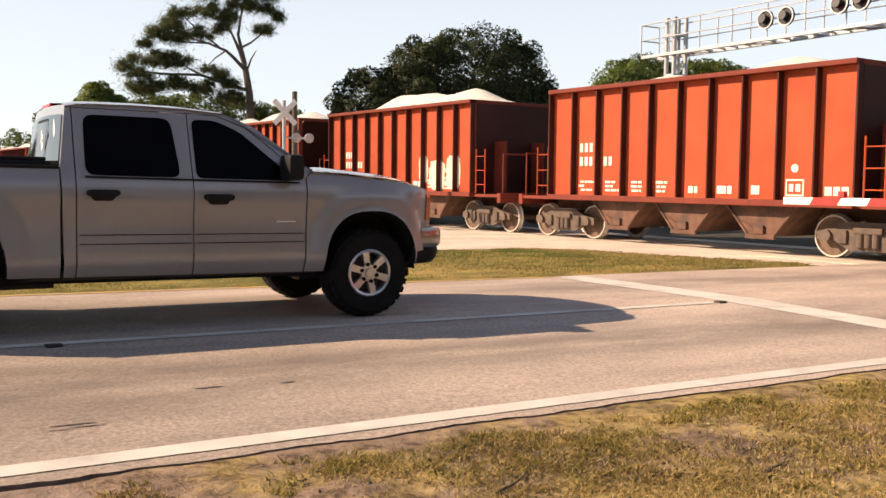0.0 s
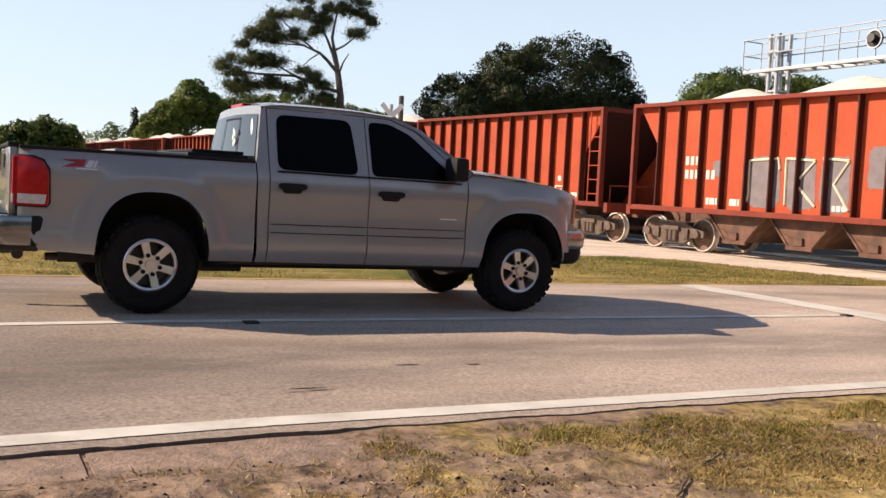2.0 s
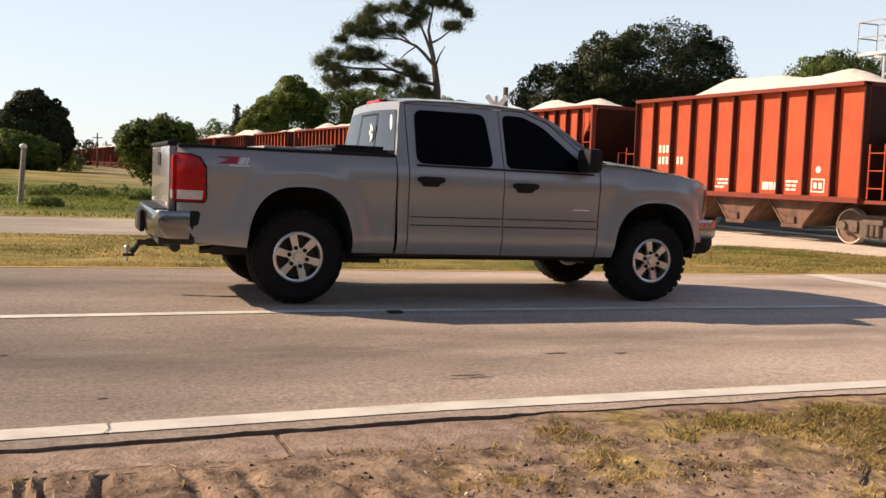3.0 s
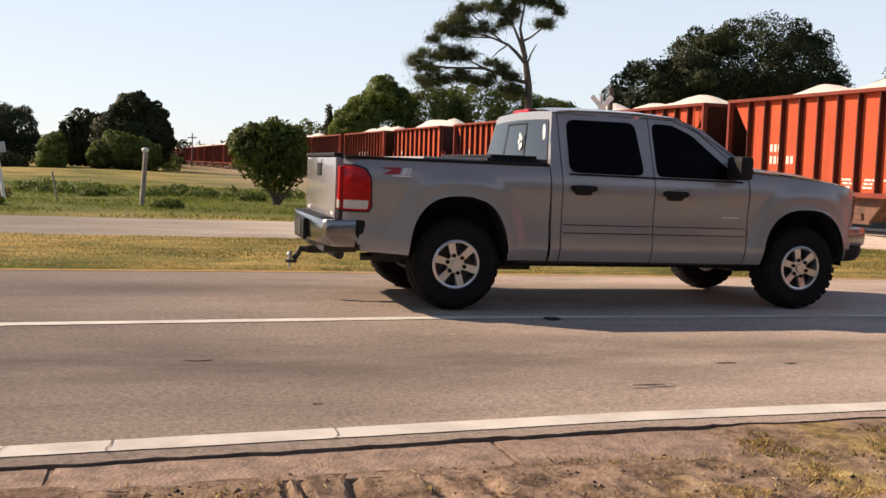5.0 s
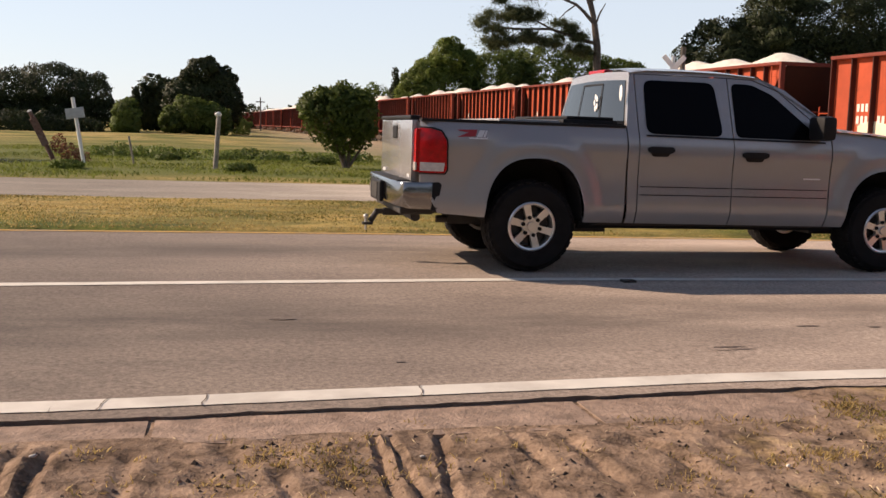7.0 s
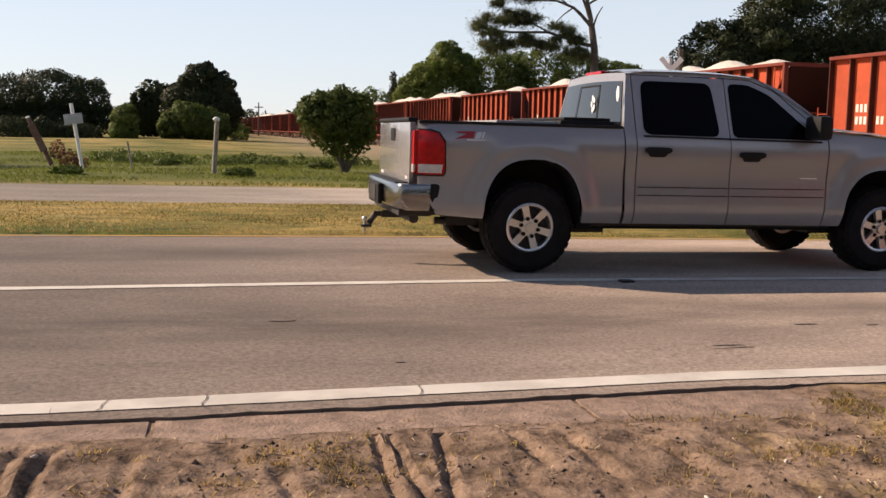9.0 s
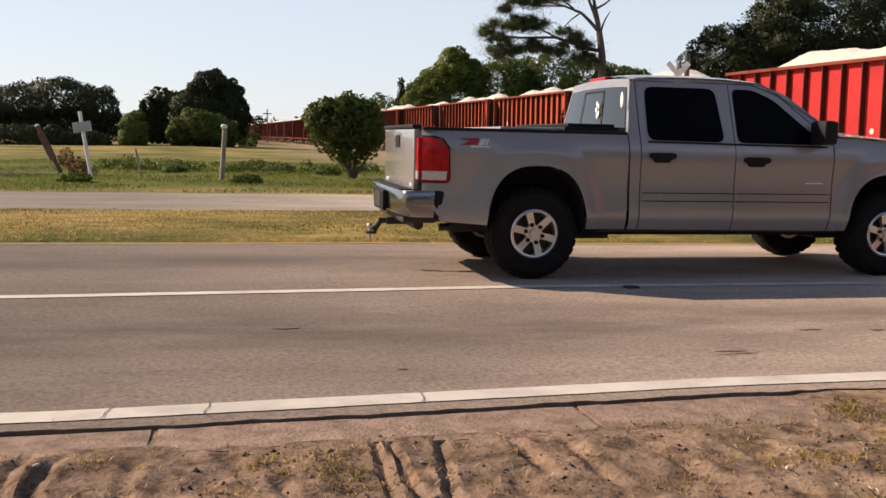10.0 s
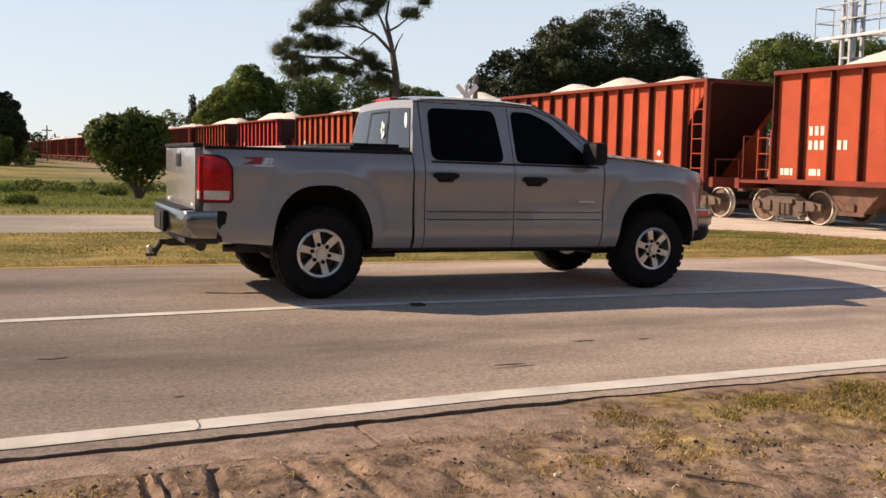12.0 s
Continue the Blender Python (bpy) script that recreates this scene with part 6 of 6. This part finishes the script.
blades("dry_grass", scatter(60000, -5, 8.5, -7.4, -3.8, shoulder_cover, 1), 0.022, 0.004, M["blade_shoulder"], "withered straw-brown grass on the sandy shoulder")
blades("green_grass", scatter(26000, -5, 8.5, -7.4, -3.8, lambda x, y: shoulder_cover(x, y) * clamp01(0.5 + 1.6 * noise.noise((x * 0.8, y * 0.9, 20))), 2), 0.024, 0.004, M["blade_olive"], "short olive-green grass on the sandy shoulder")


def tufts(centres, many, seed):
    rnd = random.Random(seed)
    out = []
    for x, y in centres:
        r = rnd.uniform(0.02, 0.075)
        out += [(x + rnd.gauss(0, r), y + rnd.gauss(0, r * 0.8)) for _ in range(int(many * r / 0.05))]
    return [p for p in out if p[1] < -3.8]


blades("green_tufts", tufts(scatter(5500, -5, 8.5, -7.4, -3.9, lambda x, y: shoulder_cover(x, y) ** 0.6 * clamp01(0.25 + 1.8 * noise.noise((x * 1.3, y * 1.3, 40))), 31), 24, 32), 0.03, 0.0045, M["blade_olive"], "olive-green grass tufts on the sandy shoulder")
blades("dry_tufts", tufts(scatter(8500, -5, 8.5, -7.4, -3.9, lambda x, y: 0.05 + 0.9 * shoulder_cover(x, y) ** 0.6, 33), 22, 34), 0.026, 0.004, M["blade_shoulder"], "withered brown tufts on the sandy shoulder")


def rim_cover(x, y):
    return clamp01((x - 0.2) / 1.2) * clamp01(0.15 + 2.2 * noise.noise((x * 1.7, y * 2.0, 60)))


blades("rim_tufts", tufts(scatter(900, -0.2, 9.0, -4.3, -3.72, rim_cover, 41), 26, 42), 0.034, 0.005, M["blade_olive"], "dark olive grass tufts along the paving edge")


def island_cover(x, y):
    return 1.0 if far_edge(x) + 0.1 < y < island_top(x) - 0.12 and x < 13.7 else 0.0


blades("median_grass", scatter(70000, -9, 13.7, 2.4, 8.6, lambda x, y: island_cover(x, y) * clamp01(0.55 + 1.3 * noise.noise((x * 0.9, y * 1.6, 15))), 3), 0.026, 0.007, M["blade_dry"], "short dry mown grass between the carriageways")
blades("median_green_grass", scatter(60000, -9, 13.7, 2.4, 8.6, lambda x, y: island_cover(x, y) * clamp01(0.35 + 1.2 * noise.noise((x * 0.5, y * 0.7, 5)) + 0.5 * clamp01((x - 5) / 3)), 4), 0.026, 0.007, M["blade_green"], "short green mown grass between the carriageways")
blades("verge_grass", scatter(90000, -22, 8, 13.1, 36, lambda x, y: clamp01(0.45 + 1.3 * noise.noise((x * 0.35, y * 0.5, 7))) * (0.0 if ((x + 12.4) / 5.6) ** 2 + ((y - 23.5) / 3.0) ** 2 < 1 else 1.0), 5), 0.075, 0.013, M["blade_verge"], "green rough grass on the far verge")

rnd = random.Random(11)
verts, faces = [], []
for i in range(3200):
    x, y = rnd.uniform(-5, 7), rnd.uniform(-7, -4.15)
    r = rnd.choice((0.004, 0.006, 0.008, 0.010, 0.014))
    z = ground_z(x, y)
    o = len(verts)
    for q in range(6):
        t = q * math.pi / 3
        k = r * rnd.uniform(0.7, 1.3)
        verts.append((x + k * math.cos(t), y + k * math.sin(t), z - 0.002))
    verts.append((x, y, z + r * rnd.uniform(0.5, 0.9)))
    faces += [(o + q, o + (q + 1) % 6, o + 6) for q in range(6)]
tagged(quads("soil_clods", verts, faces, M["clod"]), "scattered small clods and pebbles on bare soil", "soil", kind="stuff")

M["crumb"] = plain("soil_crumb_dark", (0.055, 0.038, 0.028), 0.95, vary=0.3, bump=0.6)
M["straw"] = plain("straw_pale", (0.55, 0.43, 0.26), 0.9, vary=0.25, bump=0.2)
crumbs, crumb_faces, straw, straw_faces = [], [], [], []
for i in range(5200):
    x, y = rnd.uniform(-5, 8), rnd.uniform(-6.6, -4.05)
    if noise.noise((x * 1.6, y * 2.2, 71)) + 0.4 * noise.noise((x * 5, y * 6, 72)) < rnd.uniform(-0.1, 0.5):
        continue
    z = ground_z(x, y)
    r = rnd.choice((0.006, 0.009, 0.012, 0.018))
    o = len(crumbs)
    for q in range(5):
        k = r * rnd.uniform(0.6, 1.4)
        crumbs.append((x + k * math.cos(q * 1.2566), y + 0.7 * k * math.sin(q * 1.2566), z - 0.002))
    crumbs.append((x, y, z + r * rnd.uniform(0.5, 1.0)))
    crumb_faces += [(o + q, o + (q + 1) % 5, o + 5) for q in range(5)]
for i in range(1100):
    x, y = rnd.uniform(-5, 8), rnd.uniform(-6.6, -4.1)
    z = ground_z(x, y) + 0.006
    t, half = rnd.uniform(0, math.pi), rnd.uniform(0.006, 0.02)
    cx, cy, w = math.cos(t) * half, math.sin(t) * half, 0.0018
    lift = rnd.uniform(0.0, 0.012)
    o = len(straw)
    straw += [(x - cx - w * math.sin(t), y - cy + w * math.cos(t), z), (x - cx + w * math.sin(t), y - cy - w * math.cos(t), z), (x + cx + w * math.sin(t), y + cy - w * math.cos(t), z + lift), (x + cx - w * math.sin(t), y + cy + w * math.cos(t), z + lift), (x, y, z + 0.006)]
    straw_faces += [(o, o + 1, o + 4), (o + 1, o + 2, o + 4), (o + 2, o + 3, o + 4), (o + 3, o, o + 4)]
tagged(quads("soil_crumbs", crumbs, crumb_faces, M["crumb"]), "dark damp crumbs strewn over the bare soil", "soil", kind="stuff")
tagged(quads("straw_bits", straw, straw_faces, M["straw"]), "pale dry straw bits lying on the shoulder", "litter", kind="stuff")

for i in range(16):
    x, y = rnd.uniform(-3.5, 4.5), rnd.uniform(-6.2, -4.3)
    z = ground_z(x, y)
    bm = nb()
    a = rnd.uniform(0, math.pi)
    l = rnd.uniform(0.010, 0.024)
    ball(bm, (x, y, z + 0.006), l, 1, 0.45, 0.3, 7, 5)
    bmesh.ops.rotate(bm, cent=(x, y, z), matrix=Matrix.Rotation(a, 3, "Z"), verts=bm.verts)
    tagged(link("pale_litter", bm, M["stone_pale"]), "small pale scrap lying on the soil", "litter", "litter on the shoulder")
for i, (x, y, a, l) in enumerate(((1.6, -4.9, 0.75, 0.4), (2.1, -4.55, 0.6, 0.35), (3.4, -5.0, 0.3, 0.3), (0.3, -5.1, -0.7, 0.35), (-0.2, -5.3, 0.2, 0.22), (1.0, -5.6, 0.9, 0.3))):
    bm = nb()
    k = 5
    pts = [(x + l * (q / k - 0.5) * math.cos(a) + rnd.uniform(-0.012, 0.012), y + l * (q / k - 0.5) * math.sin(a) + rnd.uniform(-0.012, 0.012)) for q in range(k + 1)]
    limb(bm, [(u, v, ground_z(u, v) + 0.012) for u, v in pts], 0.007, 0.003)
    tagged(link("twig", bm, M["twig"]), "thin dark twig lying on the shoulder", "twig", "twigs on the shoulder")

# marks on the asphalt: short dark scars and a reflector stud
for x, y, l, w in ((0.47, -2.74, 0.26, 0.022), (0.55, -2.80, 0.22, 0.018), (0.40, -2.82, 0.16, 0.014), (1.4, -2.2, 0.2, 0.03), (-1.72, -2.95, 0.06, 0.03), (1.9, -2.25, 0.12, 0.03), (-2.33, -1.82, 0.2, 0.07)):
    bm = nb()
    n = 12
    bm.faces.new([bm.verts.new((x + l / 2 * math.cos(2 * math.pi * q / n) * rnd.uniform(0.8, 1.15), y + w / 2 * math.sin(2 * math.pi * q / n) * rnd.uniform(0.7, 1.3), road_z(x, y) + 0.004)) for q in range(n)])
    tagged(link("road_scar", bm, M["asphalt_edge"]), "short dark scar in the asphalt", "road mark", kind="structure")
for x in (-3.285, -2.812, -1.72, -4.4):
    bm = nb()
    y = edge_y(x)
    pts = [(x + rnd.uniform(-0.012, 0.012) + 0.03 * q / 4, y - 0.1 + 0.2 * q / 4) for q in range(5)]
    for (a, b), (c, d) in zip(pts, pts[1:]):
        bm.faces.new([bm.verts.new((u, v, road_z(u, v) + 0.009)) for u, v in ((a - 0.003, b), (a + 0.003, b), (c + 0.003, d), (c - 0.003, d))])
    tagged(link("paint_crack", bm, M["asphalt_edge"]), "thin dark crack across the painted edge line", "road mark", kind="structure")
for x, y in ((0.74, -0.49), (7.85, -0.45)):
    bm = nb()
    box(bm, x - 0.06, x + 0.06, y - 0.05, y + 0.05, road_z(x, y), road_z(x, y) + 0.018, 0.006)
    tagged(link("road_stud", bm, M["steel_dark"]), "dark raised marker stud on the lane line", "road stud", "road studs")


# ---- what moves ----


def motions():
    for k, car in cars.items():
        walk(car, [(t, on_track(START - k * PITCH + drift(k) + SPEED * t)) for t in (0.0, 4.0, 8.0, 12.0)])
    # the wheels that come near the road roll
    for k in (0, 1, 2, 3, 4, 5, 6, 7, 8, 18, 19):
        for axle, x in WHEELSETS[k]:
            walk(axle, [(i / 30, pose(x, 0, 0.42) @ Matrix.Rotation(SPEED / 0.42 * i / 30, 4, "Y")) for i in range(361)])


motions()
